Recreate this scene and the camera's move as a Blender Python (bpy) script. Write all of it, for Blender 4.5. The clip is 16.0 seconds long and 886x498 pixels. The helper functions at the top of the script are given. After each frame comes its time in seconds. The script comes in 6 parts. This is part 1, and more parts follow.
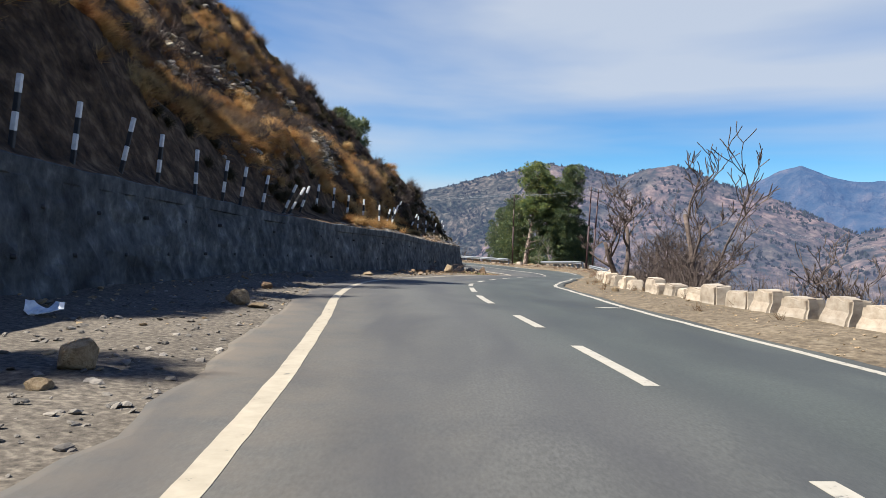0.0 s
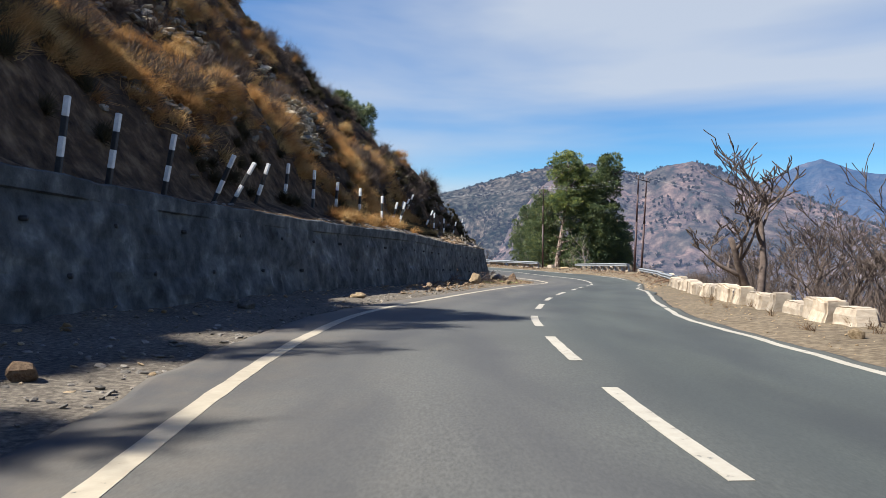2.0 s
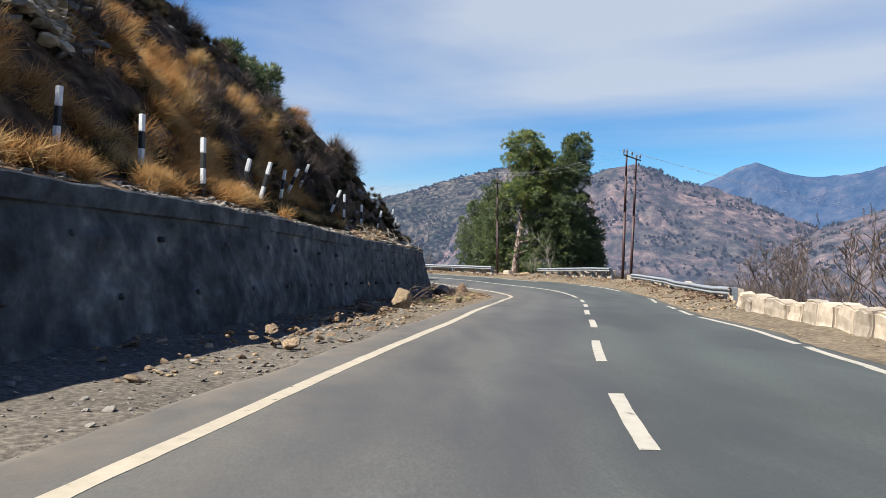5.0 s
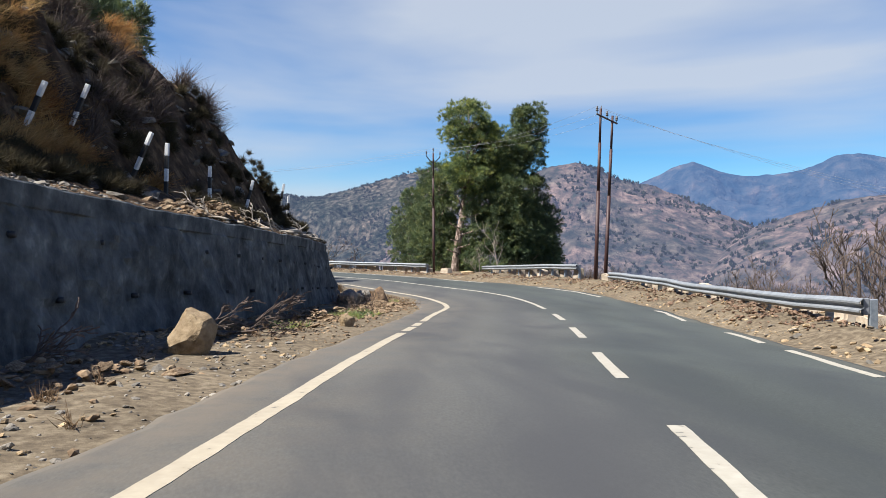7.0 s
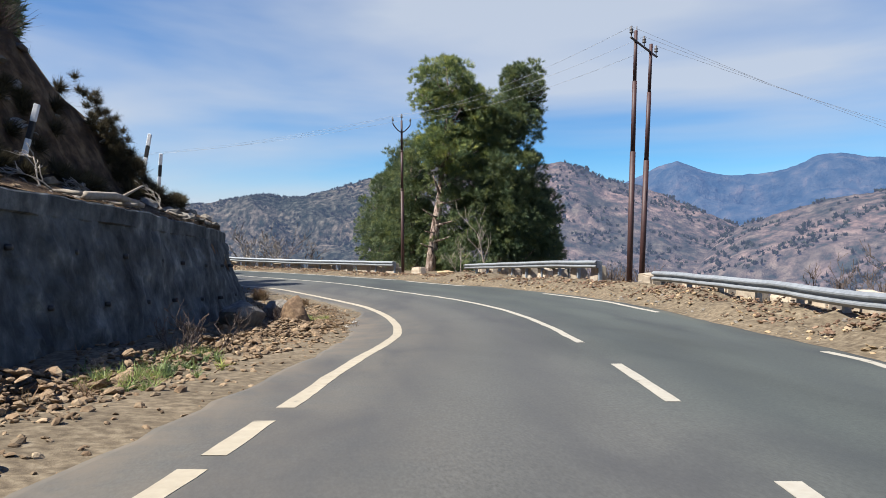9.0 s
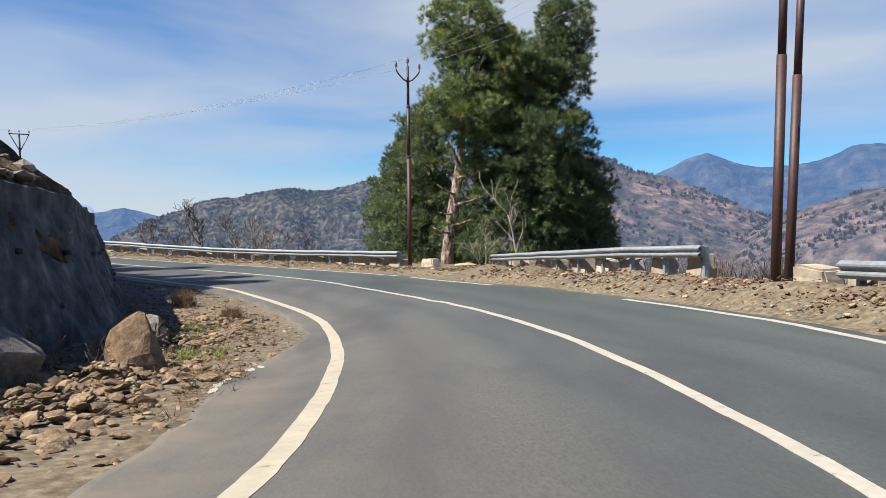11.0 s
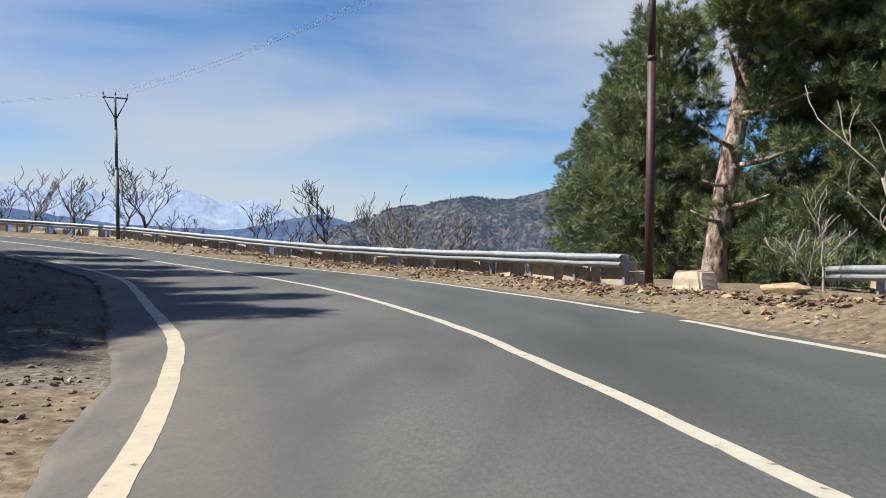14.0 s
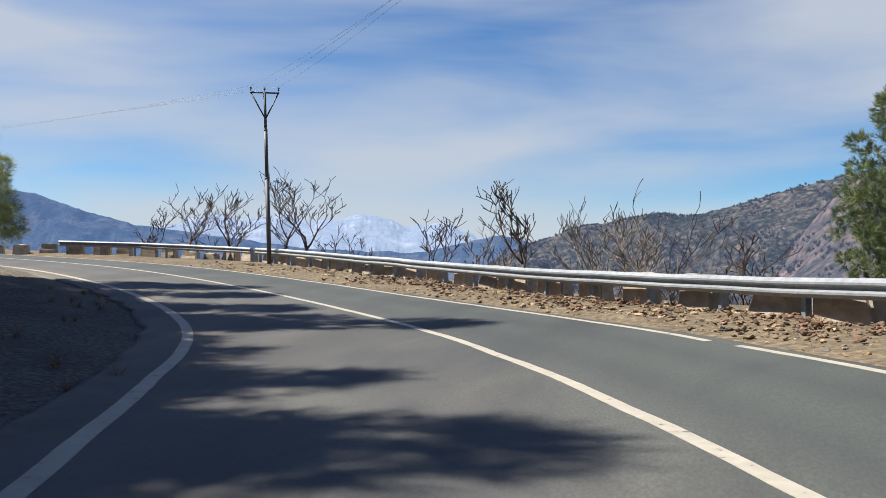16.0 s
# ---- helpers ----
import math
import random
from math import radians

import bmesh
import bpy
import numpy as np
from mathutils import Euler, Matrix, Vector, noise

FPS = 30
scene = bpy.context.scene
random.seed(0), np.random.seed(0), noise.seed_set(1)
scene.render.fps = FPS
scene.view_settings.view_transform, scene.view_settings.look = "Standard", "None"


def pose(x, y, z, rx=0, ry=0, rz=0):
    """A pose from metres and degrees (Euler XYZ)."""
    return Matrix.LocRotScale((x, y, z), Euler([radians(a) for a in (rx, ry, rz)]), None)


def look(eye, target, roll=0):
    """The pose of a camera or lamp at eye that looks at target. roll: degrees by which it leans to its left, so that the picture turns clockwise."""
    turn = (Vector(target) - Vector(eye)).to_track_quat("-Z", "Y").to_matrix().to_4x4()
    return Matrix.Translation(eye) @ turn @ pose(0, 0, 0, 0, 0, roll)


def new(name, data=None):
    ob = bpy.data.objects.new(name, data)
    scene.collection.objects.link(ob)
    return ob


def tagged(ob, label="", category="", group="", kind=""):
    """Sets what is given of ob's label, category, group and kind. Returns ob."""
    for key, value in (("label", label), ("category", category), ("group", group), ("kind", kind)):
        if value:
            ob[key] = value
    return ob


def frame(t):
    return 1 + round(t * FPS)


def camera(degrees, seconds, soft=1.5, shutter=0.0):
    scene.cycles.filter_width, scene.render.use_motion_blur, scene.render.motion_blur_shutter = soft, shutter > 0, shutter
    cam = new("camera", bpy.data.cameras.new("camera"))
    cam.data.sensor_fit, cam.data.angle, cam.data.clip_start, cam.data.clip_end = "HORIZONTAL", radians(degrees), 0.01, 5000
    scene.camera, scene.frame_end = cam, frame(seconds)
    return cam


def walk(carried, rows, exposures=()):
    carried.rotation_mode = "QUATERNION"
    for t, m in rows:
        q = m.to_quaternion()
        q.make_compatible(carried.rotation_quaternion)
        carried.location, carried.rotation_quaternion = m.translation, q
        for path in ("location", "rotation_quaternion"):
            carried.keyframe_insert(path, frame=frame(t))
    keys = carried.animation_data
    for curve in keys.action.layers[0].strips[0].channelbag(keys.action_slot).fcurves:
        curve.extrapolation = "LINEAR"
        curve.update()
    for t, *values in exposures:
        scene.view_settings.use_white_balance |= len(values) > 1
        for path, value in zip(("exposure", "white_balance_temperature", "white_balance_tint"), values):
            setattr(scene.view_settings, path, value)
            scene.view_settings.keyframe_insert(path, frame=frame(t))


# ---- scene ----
cam = camera(60.1, 16.0, soft=0.5)
METRES, EYE, TILT, LEAN, TURN = 100.0, 1.25, 0.0, 0.0, 0.0
ROWS = [
    (0.0, 0.0, 0.0, 0.0, 0.02, -0.82, -1.66),
    (0.5, -0.0017, 0.0333, -0.0003, 0.41, -0.84, -1.34),
    (1.0, -0.0029, 0.067, -0.0005, 0.82, -0.81, -1.06),
    (1.5, -0.0042, 0.097, -0.0007, 1.04, -0.74, -0.68),
    (2.0, -0.0044, 0.1277, -0.0011, 1.24, -0.62, -0.34),
    (2.5, -0.0047, 0.1551, -0.0015, 1.17, -0.46, -0.2),
    (3.0, -0.0046, 0.1845, -0.002, 1.07, -0.12, -0.1),
    (3.5, -0.0032, 0.2165, -0.0025, 0.34, -0.06, 0.01),
    (4.0, -0.0005, 0.2515, -0.0032, -0.82, -0.21, 0.09),
    (4.5, 0.0019, 0.2817, -0.0041, -1.82, -0.26, 0.12),
    (7.0, 0.0277, 0.4508, -0.0099, -7.16, -0.41, 0.31),
    (7.5, 0.0335, 0.4828, -0.0109, -7.76, -0.41, 0.34),
    (8.0, 0.0403, 0.5178, -0.0122, -8.22, -0.39, 0.28),
    (8.5, 0.0464, 0.5499, -0.0136, -8.39, -0.37, 0.41),
    (11.0, 0.0715, 0.691, -0.0198, -6.35, -0.82, 0.65),
    (11.5, 0.0749, 0.7216, -0.0208, -5.36, -0.9, 0.37),
    (12.0, 0.0777, 0.7539, -0.0223, -3.81, -0.95, 0.18),
    (12.5, 0.0791, 0.7842, -0.0229, -2.11, -1.0, -0.02),
    (13.0, 0.0791, 0.8179, -0.0237, 0.67, -0.91, -0.25),
    (13.5, 0.0761, 0.8454, -0.0244, 3.48, -0.59, -0.45),
    (14.0, 0.0712, 0.8747, -0.0249, 7.18, -0.11, -0.7),
    (14.5, 0.0649, 0.8982, -0.0251, 10.43, 0.41, -0.55),
    (15.0, 0.0558, 0.9254, -0.025, 14.13, 0.85, -0.27),
    (15.5, 0.0452, 0.9553, -0.0243, 17.35, 1.07, -0.03),
    (16.0, 0.0326, 0.9856, -0.0239, 20.68, 1.35, 0.16),
]
EXPOSURES = [(0.0, 1.22, 6300, 9), (8.5, 1.2, 6300, 9), (11.0, 1.17, 6350, 9), (14.0, 1.12, 6450, 9), (16.0, 1.1, 6550, 9)]
walk(cam, [(t, pose(0, 0, EYE, TILT, LEAN, TURN) @ pose(METRES * x, METRES * y, METRES * z, 90 + pitch, roll, yaw)) for t, x, y, z, yaw, pitch, roll in ROWS], EXPOSURES)

# ---- light ----
SUN_BEARING, SUN_HEIGHT = 257.0, 52.5          # degrees clockwise from +y, degrees above the horizon
world = bpy.data.worlds.new("sky")
scene.world = world
world.use_nodes = True
wn, wl = world.node_tree.nodes, world.node_tree.links
wn.clear()
sky = wn.new("ShaderNodeTexSky")
sky.sky_type, sky.sun_disc = "NISHITA", False
sky.sun_elevation, sky.sun_rotation = radians(SUN_HEIGHT), radians(SUN_BEARING)
sky.altitude, sky.air_density, sky.dust_density, sky.ozone_density = 1800, 1.0, 0.6, 1.5
coord = wn.new("ShaderNodeTexCoord")
cloud_map = wn.new("ShaderNodeMapping")
cloud_map.inputs["Scale"].default_value = (0.9, 1.2, 5.5)
cloud_map.inputs["Rotation"].default_value = (radians(4), radians(3), 0)
cloud_map.inputs["Location"].default_value = (2.7, 0.4, 1.9)
wl.new(coord.outputs["Generated"], cloud_map.inputs["Vector"])
cloud = wn.new("ShaderNodeTexNoise")
cloud.inputs["Scale"].default_value, cloud.inputs["Detail"].default_value, cloud.inputs["Roughness"].default_value = 1.45, 5, 0.46
cloud.inputs["Distortion"].default_value = 0.35
wl.new(cloud_map.outputs["Vector"], cloud.inputs["Vector"])
cloud_ramp = wn.new("ShaderNodeValToRGB")
cloud_ramp.color_ramp.elements[0].position, cloud_ramp.color_ramp.elements[1].position = 0.33, 0.62
wl.new(cloud.outputs["Fac"], cloud_ramp.inputs["Fac"])
cloud_mix = wn.new("ShaderNodeMix")
cloud_mix.data_type = "RGBA"
cloud_mix.inputs["B"].default_value = (5.5, 5.9, 6.6, 1)
cloud_amount = wn.new("ShaderNodeMath")
cloud_amount.operation, cloud_amount.inputs[1].default_value = "MULTIPLY", 0.85
wl.new(cloud_ramp.outputs["Color"], cloud_amount.inputs[0])
# the thin cloud lies in banks low over the mountains; overhead the sky is clear
split = wn.new("ShaderNodeSeparateXYZ")
wl.new(coord.outputs["Generated"], split.inputs[0])
overhead = wn.new("ShaderNodeMapRange")
overhead.inputs["From Min"].default_value, overhead.inputs["From Max"].default_value = 0.34, 0.75
overhead.inputs["To Min"].default_value, overhead.inputs["To Max"].default_value = 1.0, 0.1
wl.new(split.outputs["Z"], overhead.inputs["Value"])
cloud_bank = wn.new("ShaderNodeMath")
cloud_bank.operation = "MULTIPLY"
wl.new(cloud_amount.outputs[0], cloud_bank.inputs[0])
wl.new(overhead.outputs["Result"], cloud_bank.inputs[1])
wl.new(cloud_bank.outputs[0], cloud_mix.inputs["Factor"])
vivid = wn.new("ShaderNodeHueSaturation")
vivid.inputs["Saturation"].default_value = 1.4
wl.new(sky.outputs["Color"], vivid.inputs["Color"])
azure = wn.new("ShaderNodeMix")
azure.data_type, azure.blend_type = "RGBA", "MULTIPLY"
azure.inputs["Factor"].default_value, azure.inputs["B"].default_value = 1.0, (0.88, 1.10, 1.22, 1)
wl.new(vivid.outputs["Color"], azure.inputs["A"])
zenith = wn.new("ShaderNodeMix")
zenith.data_type, zenith.blend_type = "RGBA", "MULTIPLY"
zenith.inputs["B"].default_value = (0.55, 0.74, 1.0, 1)
wl.new(azure.outputs["Result"], zenith.inputs["A"])
depth = wn.new("ShaderNodeMapRange")
depth.inputs["From Min"].default_value, depth.inputs["From Max"].default_value = 0.34, 0.7
wl.new(split.outputs["Z"], depth.inputs["Value"])
wl.new(depth.outputs["Result"], zenith.inputs["Factor"])
wl.new(zenith.outputs["Result"], cloud_mix.inputs["A"])
background = wn.new("ShaderNodeBackground")
background.inputs["Strength"].default_value = 0.05
wl.new(cloud_mix.outputs["Result"], background.inputs["Color"])
world_out = wn.new("ShaderNodeOutputWorld")
wl.new(background.outputs[0], world_out.inputs["Surface"])

sun_data = bpy.data.lights.new("sun", "SUN")
sun_data.energy, sun_data.angle, sun_data.color = 5.0, radians(0.55), (1.0, 0.95, 0.87)
sun_from = Vector((math.sin(radians(SUN_BEARING)) * math.cos(radians(SUN_HEIGHT)),
                   math.cos(radians(SUN_BEARING)) * math.cos(radians(SUN_HEIGHT)), math.sin(radians(SUN_HEIGHT))))
sun = new("sun", sun_data)
sun.matrix_world = look(sun_from * 200, (0, 0, 0))


# ---- materials ----
def ramp_node(nt, fac, stops):
    r = nt.nodes.new("ShaderNodeValToRGB")
    while len(r.color_ramp.elements) < len(stops):
        r.color_ramp.elements.new(0.5)
    for e, (p, c) in zip(r.color_ramp.elements, stops):
        e.position, e.color = p, (*c, 1)
    nt.links.new(fac, r.inputs["Fac"])
    return r.outputs["Color"]


def noise_node(nt, vec, scale, detail=5, rough=0.6, distortion=0.0):
    n = nt.nodes.new("ShaderNodeTexNoise")
    n.inputs["Scale"].default_value, n.inputs["Detail"].default_value = scale, detail
    n.inputs["Roughness"].default_value, n.inputs["Distortion"].default_value = rough, distortion
    nt.links.new(vec, n.inputs["Vector"])
    return n.outputs["Fac"]


def mix_node(nt, fac, a, b, blend="MIX"):
    m = nt.nodes.new("ShaderNodeMix")
    m.data_type, m.blend_type = "RGBA", blend
    for slot, v in (("Factor", fac), ("A", a), ("B", b)):
        if isinstance(v, (int, float)):
            m.inputs[slot].default_value = v
        elif isinstance(v, tuple):
            m.inputs[slot].default_value = (*v, 1)
        else:
            nt.links.new(v, m.inputs[slot])
    return m.outputs["Result"]


def surface(name, fine, coarse=None, scale=3.0, coarse_scale=0.3, coarse_blend=0.6, rough=0.9, bump=0.3, bump_scale=None,
            distance=0.02, metallic=0.0, stretch=(1, 1, 1), vary=0.0, haze_glow=0.0, haze_glow_colour=(0.3, 0.42, 0.65), detail=6, sheen=0.5, thin=0.0):
    """A two-scale procedural surface: fine and coarse are colour stops; vary: brightness change from piece to piece."""
    m = bpy.data.materials.new(name)
    m.use_nodes = True
    nt = m.node_tree
    bsdf = nt.nodes["Principled BSDF"]
    co = nt.nodes.new("ShaderNodeTexCoord")
    mp = nt.nodes.new("ShaderNodeMapping")
    mp.inputs["Scale"].default_value = stretch
    nt.links.new(co.outputs["Object"], mp.inputs["Vector"])
    vec = mp.outputs["Vector"]
    f = noise_node(nt, vec, scale, detail)
    colour = ramp_node(nt, f, fine)
    if coarse:
        g = noise_node(nt, vec, coarse_scale, 4, 0.55, 0.4)
        colour = mix_node(nt, coarse_blend, colour, ramp_node(nt, g, coarse), "MULTIPLY")
    if vary:
        info = nt.nodes.new("ShaderNodeObjectInfo")
        geo = nt.nodes.new("ShaderNodeNewGeometry")
        add = nt.nodes.new("ShaderNodeMath")
        nt.links.new(info.outputs["Random"], add.inputs[0])
        nt.links.new(geo.outputs["Random Per Island"], add.inputs[1])
        fr = nt.nodes.new("ShaderNodeMath")
        fr.operation = "FRACT"
        nt.links.new(add.outputs[0], fr.inputs[0])
        lo, hi = 1 - vary, 1 + vary * 0.5
        colour = mix_node(nt, 1.0, colour, ramp_node(nt, fr.outputs[0], [(0, (lo, lo, lo)), (1, (hi, hi * 0.98, hi * 0.95))]), "MULTIPLY")
    nt.links.new(colour, bsdf.inputs["Base Color"])
    bsdf.inputs["Roughness"].default_value, bsdf.inputs["Metallic"].default_value = rough, metallic
    bsdf.inputs["Specular IOR Level"].default_value = sheen
    if bump:
        b = nt.nodes.new("ShaderNodeBump")
        b.inputs["Strength"].default_value, b.inputs["Distance"].default_value = bump, distance
        h = noise_node(nt, vec, bump_scale or scale * 3, 6, 0.65)
        nt.links.new(h, b.inputs["Height"])
        nt.links.new(b.outputs["Normal"], bsdf.inputs["Normal"])
    if thin:
        # thin leaves and blades let part of the light through
        through_light = nt.nodes.new("ShaderNodeBsdfTranslucent")
        nt.links.new(colour, through_light.inputs["Color"])
        blend = nt.nodes.new("ShaderNodeMixShader")
        blend.inputs["Fac"].default_value = thin
        nt.links.new(bsdf.outputs[0], blend.inputs[1])
        nt.links.new(through_light.outputs[0], blend.inputs[2])
        nt.links.new(blend.outputs[0], nt.nodes["Material Output"].inputs["Surface"])
    # distance haze is imitated by a faint glow of the material itself
    if haze_glow:
        bsdf.inputs["Emission Color"].default_value = (*haze_glow_colour, 1)
        bsdf.inputs["Emission Strength"].default_value = haze_glow
    return m


def c3(v, r=1.0, g=1.0, b=1.0):
    return (v * r, v * g, v * b)


ASPHALT = surface("asphalt", [(0.3, c3(0.050, 1.01, 1, 0.90)), (0.5, c3(0.067, 1.01, 1, 0.90)), (0.7, c3(0.086, 1.01, 1, 0.90))], [(0.32, c3(0.58)), (0.46, c3(0.95)), (0.72, c3(1.24))],
                  scale=45, coarse_scale=0.28, coarse_blend=0.85, rough=0.82, bump=0.25, bump_scale=120, distance=0.004, stretch=(1, 0.35, 1))
PAINT = surface("road_paint", [(0.31, (0.101, 0.0972, 0.09)), (0.37, (0.324, 0.295, 0.238)), (0.8, (0.396, 0.367, 0.302))], [(0.3, c3(0.82)), (0.7, c3(1.0))],
                scale=9, coarse_scale=1.2, rough=0.65, bump=0.15, distance=0.003)
CREAM_PAINT = surface("cream_road_paint", [(0.3, (0.09, 0.085, 0.075)), (0.35, (0.32, 0.275, 0.20)), (0.8, (0.41, 0.355, 0.265))], [(0.3, c3(0.8)), (0.7, c3(1.0))],
                      scale=7, coarse_scale=1.2, rough=0.65, bump=0.15, distance=0.003)
GRAVEL = surface("grey_gravel", [(0.3, (0.048, 0.041, 0.033)), (0.5, (0.112, 0.094, 0.073)), (0.72, (0.22, 0.188, 0.145))], [(0.3, c3(0.6)), (0.6, c3(1.05))],
                 scale=14, coarse_scale=0.6, rough=0.95, bump=0.5, bump_scale=45, distance=0.025, sheen=0.2)
DIRT = surface("dry_earth", [(0.3, (0.068, 0.052, 0.035)), (0.5, (0.136, 0.105, 0.069)), (0.72, (0.23, 0.187, 0.128))], [(0.3, c3(0.6)), (0.6, c3(1.05))],
               scale=8, coarse_scale=0.6, rough=0.95, bump=0.45, bump_scale=26, distance=0.03, sheen=0.2)
SLOPE = surface("hill_earth", [(0.3, (0.030, 0.021, 0.014)), (0.5, (0.10, 0.065, 0.040)), (0.72, (0.25, 0.17, 0.10))], [(0.35, c3(0.5, 1, 1, 1)), (0.65, c3(1.15))],
                scale=1.9, coarse_scale=0.22, rough=0.95, bump=1.0, bump_scale=3, distance=0.25, sheen=0.1)
MASONRY = surface("wall_plaster", [(0.3, (0.034, 0.038, 0.042)), (0.45, (0.066, 0.073, 0.078)), (0.58, (0.105, 0.114, 0.117)), (0.74, (0.22, 0.228, 0.224))], [(0.34, c3(0.5)), (0.48, c3(0.9)), (0.62, c3(1.2))],
                  scale=2.0, coarse_scale=0.5, coarse_blend=0.85, rough=0.95, bump=0.9, bump_scale=6, distance=0.05, stretch=(1, 1, 1.0), detail=9, sheen=0.2)
CONCRETE = surface("old_concrete", [(0.3, (0.294, 0.231, 0.168)), (0.5, (0.406, 0.343, 0.266)), (0.75, (0.49, 0.434, 0.357))], [(0.3, c3(0.7)), (0.6, c3(1.02))],
                   scale=4, coarse_scale=0.9, rough=0.9, bump=0.5, bump_scale=14, distance=0.02, vary=0.3, sheen=0.2)
ROCK = surface("sandstone", [(0.3, (0.19, 0.132, 0.075)), (0.5, (0.34, 0.25, 0.15)), (0.75, (0.46, 0.36, 0.235))], [(0.3, c3(0.65)), (0.6, c3(1.05))],
               scale=3.5, coarse_scale=1.0, rough=0.9, bump=0.8, bump_scale=8, distance=0.05, vary=0.35, sheen=0.2)
PILE_STONE = surface("broken_brown_stone", [(0.3, (0.10, 0.064, 0.04)), (0.5, (0.225, 0.158, 0.10)), (0.75, (0.39, 0.31, 0.21))], [(0.3, c3(0.6)), (0.6, c3(1.05))],
                     scale=5, coarse_scale=1.2, rough=0.92, bump=0.6, bump_scale=12, distance=0.03, vary=0.45, sheen=0.15)
LITTER = surface("reddish_clods", [(0.3, (0.098, 0.0595, 0.042)), (0.5, (0.175, 0.115, 0.0805)), (0.75, (0.266, 0.189, 0.133))], scale=6, rough=0.95, bump=0.6, bump_scale=14, distance=0.03, vary=0.45, sheen=0.1)
BROWN_ROCK = surface("brown_rock", [(0.3, (0.0825, 0.0525, 0.0338)), (0.5, (0.165, 0.109, 0.0675)), (0.75, (0.285, 0.203, 0.128))], [(0.3, c3(0.6)), (0.6, c3(1.05))],
                     scale=4, coarse_scale=1.2, rough=0.9, bump=0.8, bump_scale=9, distance=0.05, vary=0.35, sheen=0.2)
GREY_ROCK = surface("grey_rock", [(0.3, (0.119, 0.105, 0.091)), (0.5, (0.21, 0.189, 0.161)), (0.75, (0.322, 0.294, 0.252))], [(0.3, c3(0.6)), (0.6, c3(1.05))],
                    scale=3, coarse_scale=0.8, rough=0.92, bump=0.8, bump_scale=7, distance=0.06, vary=0.4, sheen=0.2)
GALVANISED = surface("galvanised_steel", [(0.3, (0.19, 0.205, 0.22)), (0.7, (0.30, 0.315, 0.33))], [(0.3, c3(0.7)), (0.6, c3(1.0))],
                     scale=7, coarse_scale=0.8, rough=0.6, metallic=0.35, bump=0.05)
PALE_ROCK = surface("pale_layered_rock", [(0.3, (0.16, 0.135, 0.10)), (0.5, (0.36, 0.31, 0.23)), (0.72, (0.54, 0.48, 0.37))], [(0.3, c3(0.6)), (0.6, c3(1.05))],
                    scale=3, coarse_scale=0.8, rough=0.92, bump=0.8, bump_scale=7, distance=0.05, vary=0.4, sheen=0.2)
RUST = surface("rusty_pole_paint", [(0.3, (0.026, 0.009, 0.008)), (0.7, (0.056, 0.02, 0.017))], [(0.3, c3(0.7)), (0.6, c3(1.1))], scale=12, coarse_scale=1.5,
               rough=0.6, bump=0.1)
DARK_POLE = surface("dark_pole_paint", [(0.3, (0.04, 0.036, 0.036)), (0.7, (0.088, 0.08, 0.08))], scale=10, rough=0.55, bump=0.1)
WIRE = surface("dull_wire", [(0.3, (0.28, 0.285, 0.295)), (0.7, (0.38, 0.385, 0.395))], scale=4, rough=0.7, bump=0, sheen=0.2)
POST_WHITE = surface("post_white_paint", [(0.3, (0.62, 0.61, 0.60)), (0.7, (0.82, 0.82, 0.80))], [(0.3, c3(0.8)), (0.6, c3(1.0))], scale=9, coarse_scale=3, rough=0.6, bump=0.1)
POST_BLACK = surface("post_black_paint", [(0.3, (0.012, 0.012, 0.013)), (0.7, (0.03, 0.03, 0.03))], scale=9, rough=0.6, bump=0.1)
BARK = surface("pine_bark", [(0.36, (0.05, 0.034, 0.028)), (0.46, (0.20, 0.145, 0.115)), (0.58, (0.38, 0.30, 0.25)), (0.74, (0.52, 0.45, 0.39))], [(0.3, c3(0.6)), (0.6, c3(1.05))], scale=6,
               coarse_scale=1.5, rough=0.95, bump=1.0, bump_scale=7, distance=0.12, stretch=(1, 1, 0.45), sheen=0.1)
TWIG = surface("bare_branch_bark", [(0.3, (0.06, 0.045, 0.0375)), (0.7, (0.15, 0.116, 0.0975))], scale=6, rough=0.95, bump=0.5, sheen=0.1)
PALE_TWIG = surface("pale_branch_bark", [(0.3, (0.195, 0.163, 0.13)), (0.7, (0.325, 0.286, 0.24))], scale=6, rough=0.95, bump=0.5, sheen=0.1)
NEEDLE = surface("pine_needles", [(0.32, (0.06, 0.10, 0.055)), (0.48, (0.16, 0.215, 0.08)), (0.62, (0.33, 0.355, 0.10)), (0.74, (0.54, 0.52, 0.15))], [(0.3, c3(0.65)), (0.65, c3(1.25))],
                 scale=1.5, coarse_scale=0.4, rough=0.5, bump=0, vary=0.4, sheen=0.4, thin=0.28)
# darker copy of NEEDLE: the crowns' shade is put into the colour
SHADED_NEEDLE = surface("shaded_pine_needles", [(0.32, (0.044, 0.078, 0.046)), (0.5, (0.118, 0.16, 0.07)), (0.66, (0.235, 0.26, 0.09)), (0.76, (0.42, 0.41, 0.13))], [(0.3, c3(0.65)), (0.65, c3(1.2))],
                      scale=1.5, coarse_scale=0.4, rough=0.5, bump=0, vary=0.4, sheen=0.35, thin=0.14)
DRY_GRASS = surface("dry_grass", [(0.32, (0.26, 0.11, 0.042)), (0.5, (0.50, 0.285, 0.105)), (0.72, (0.72, 0.55, 0.275))], [(0.3, c3(0.6)), (0.6, c3(1.1))], scale=0.7,
                    coarse_scale=0.2, rough=0.8, bump=0, vary=0.45, sheen=0.2, thin=0.35)
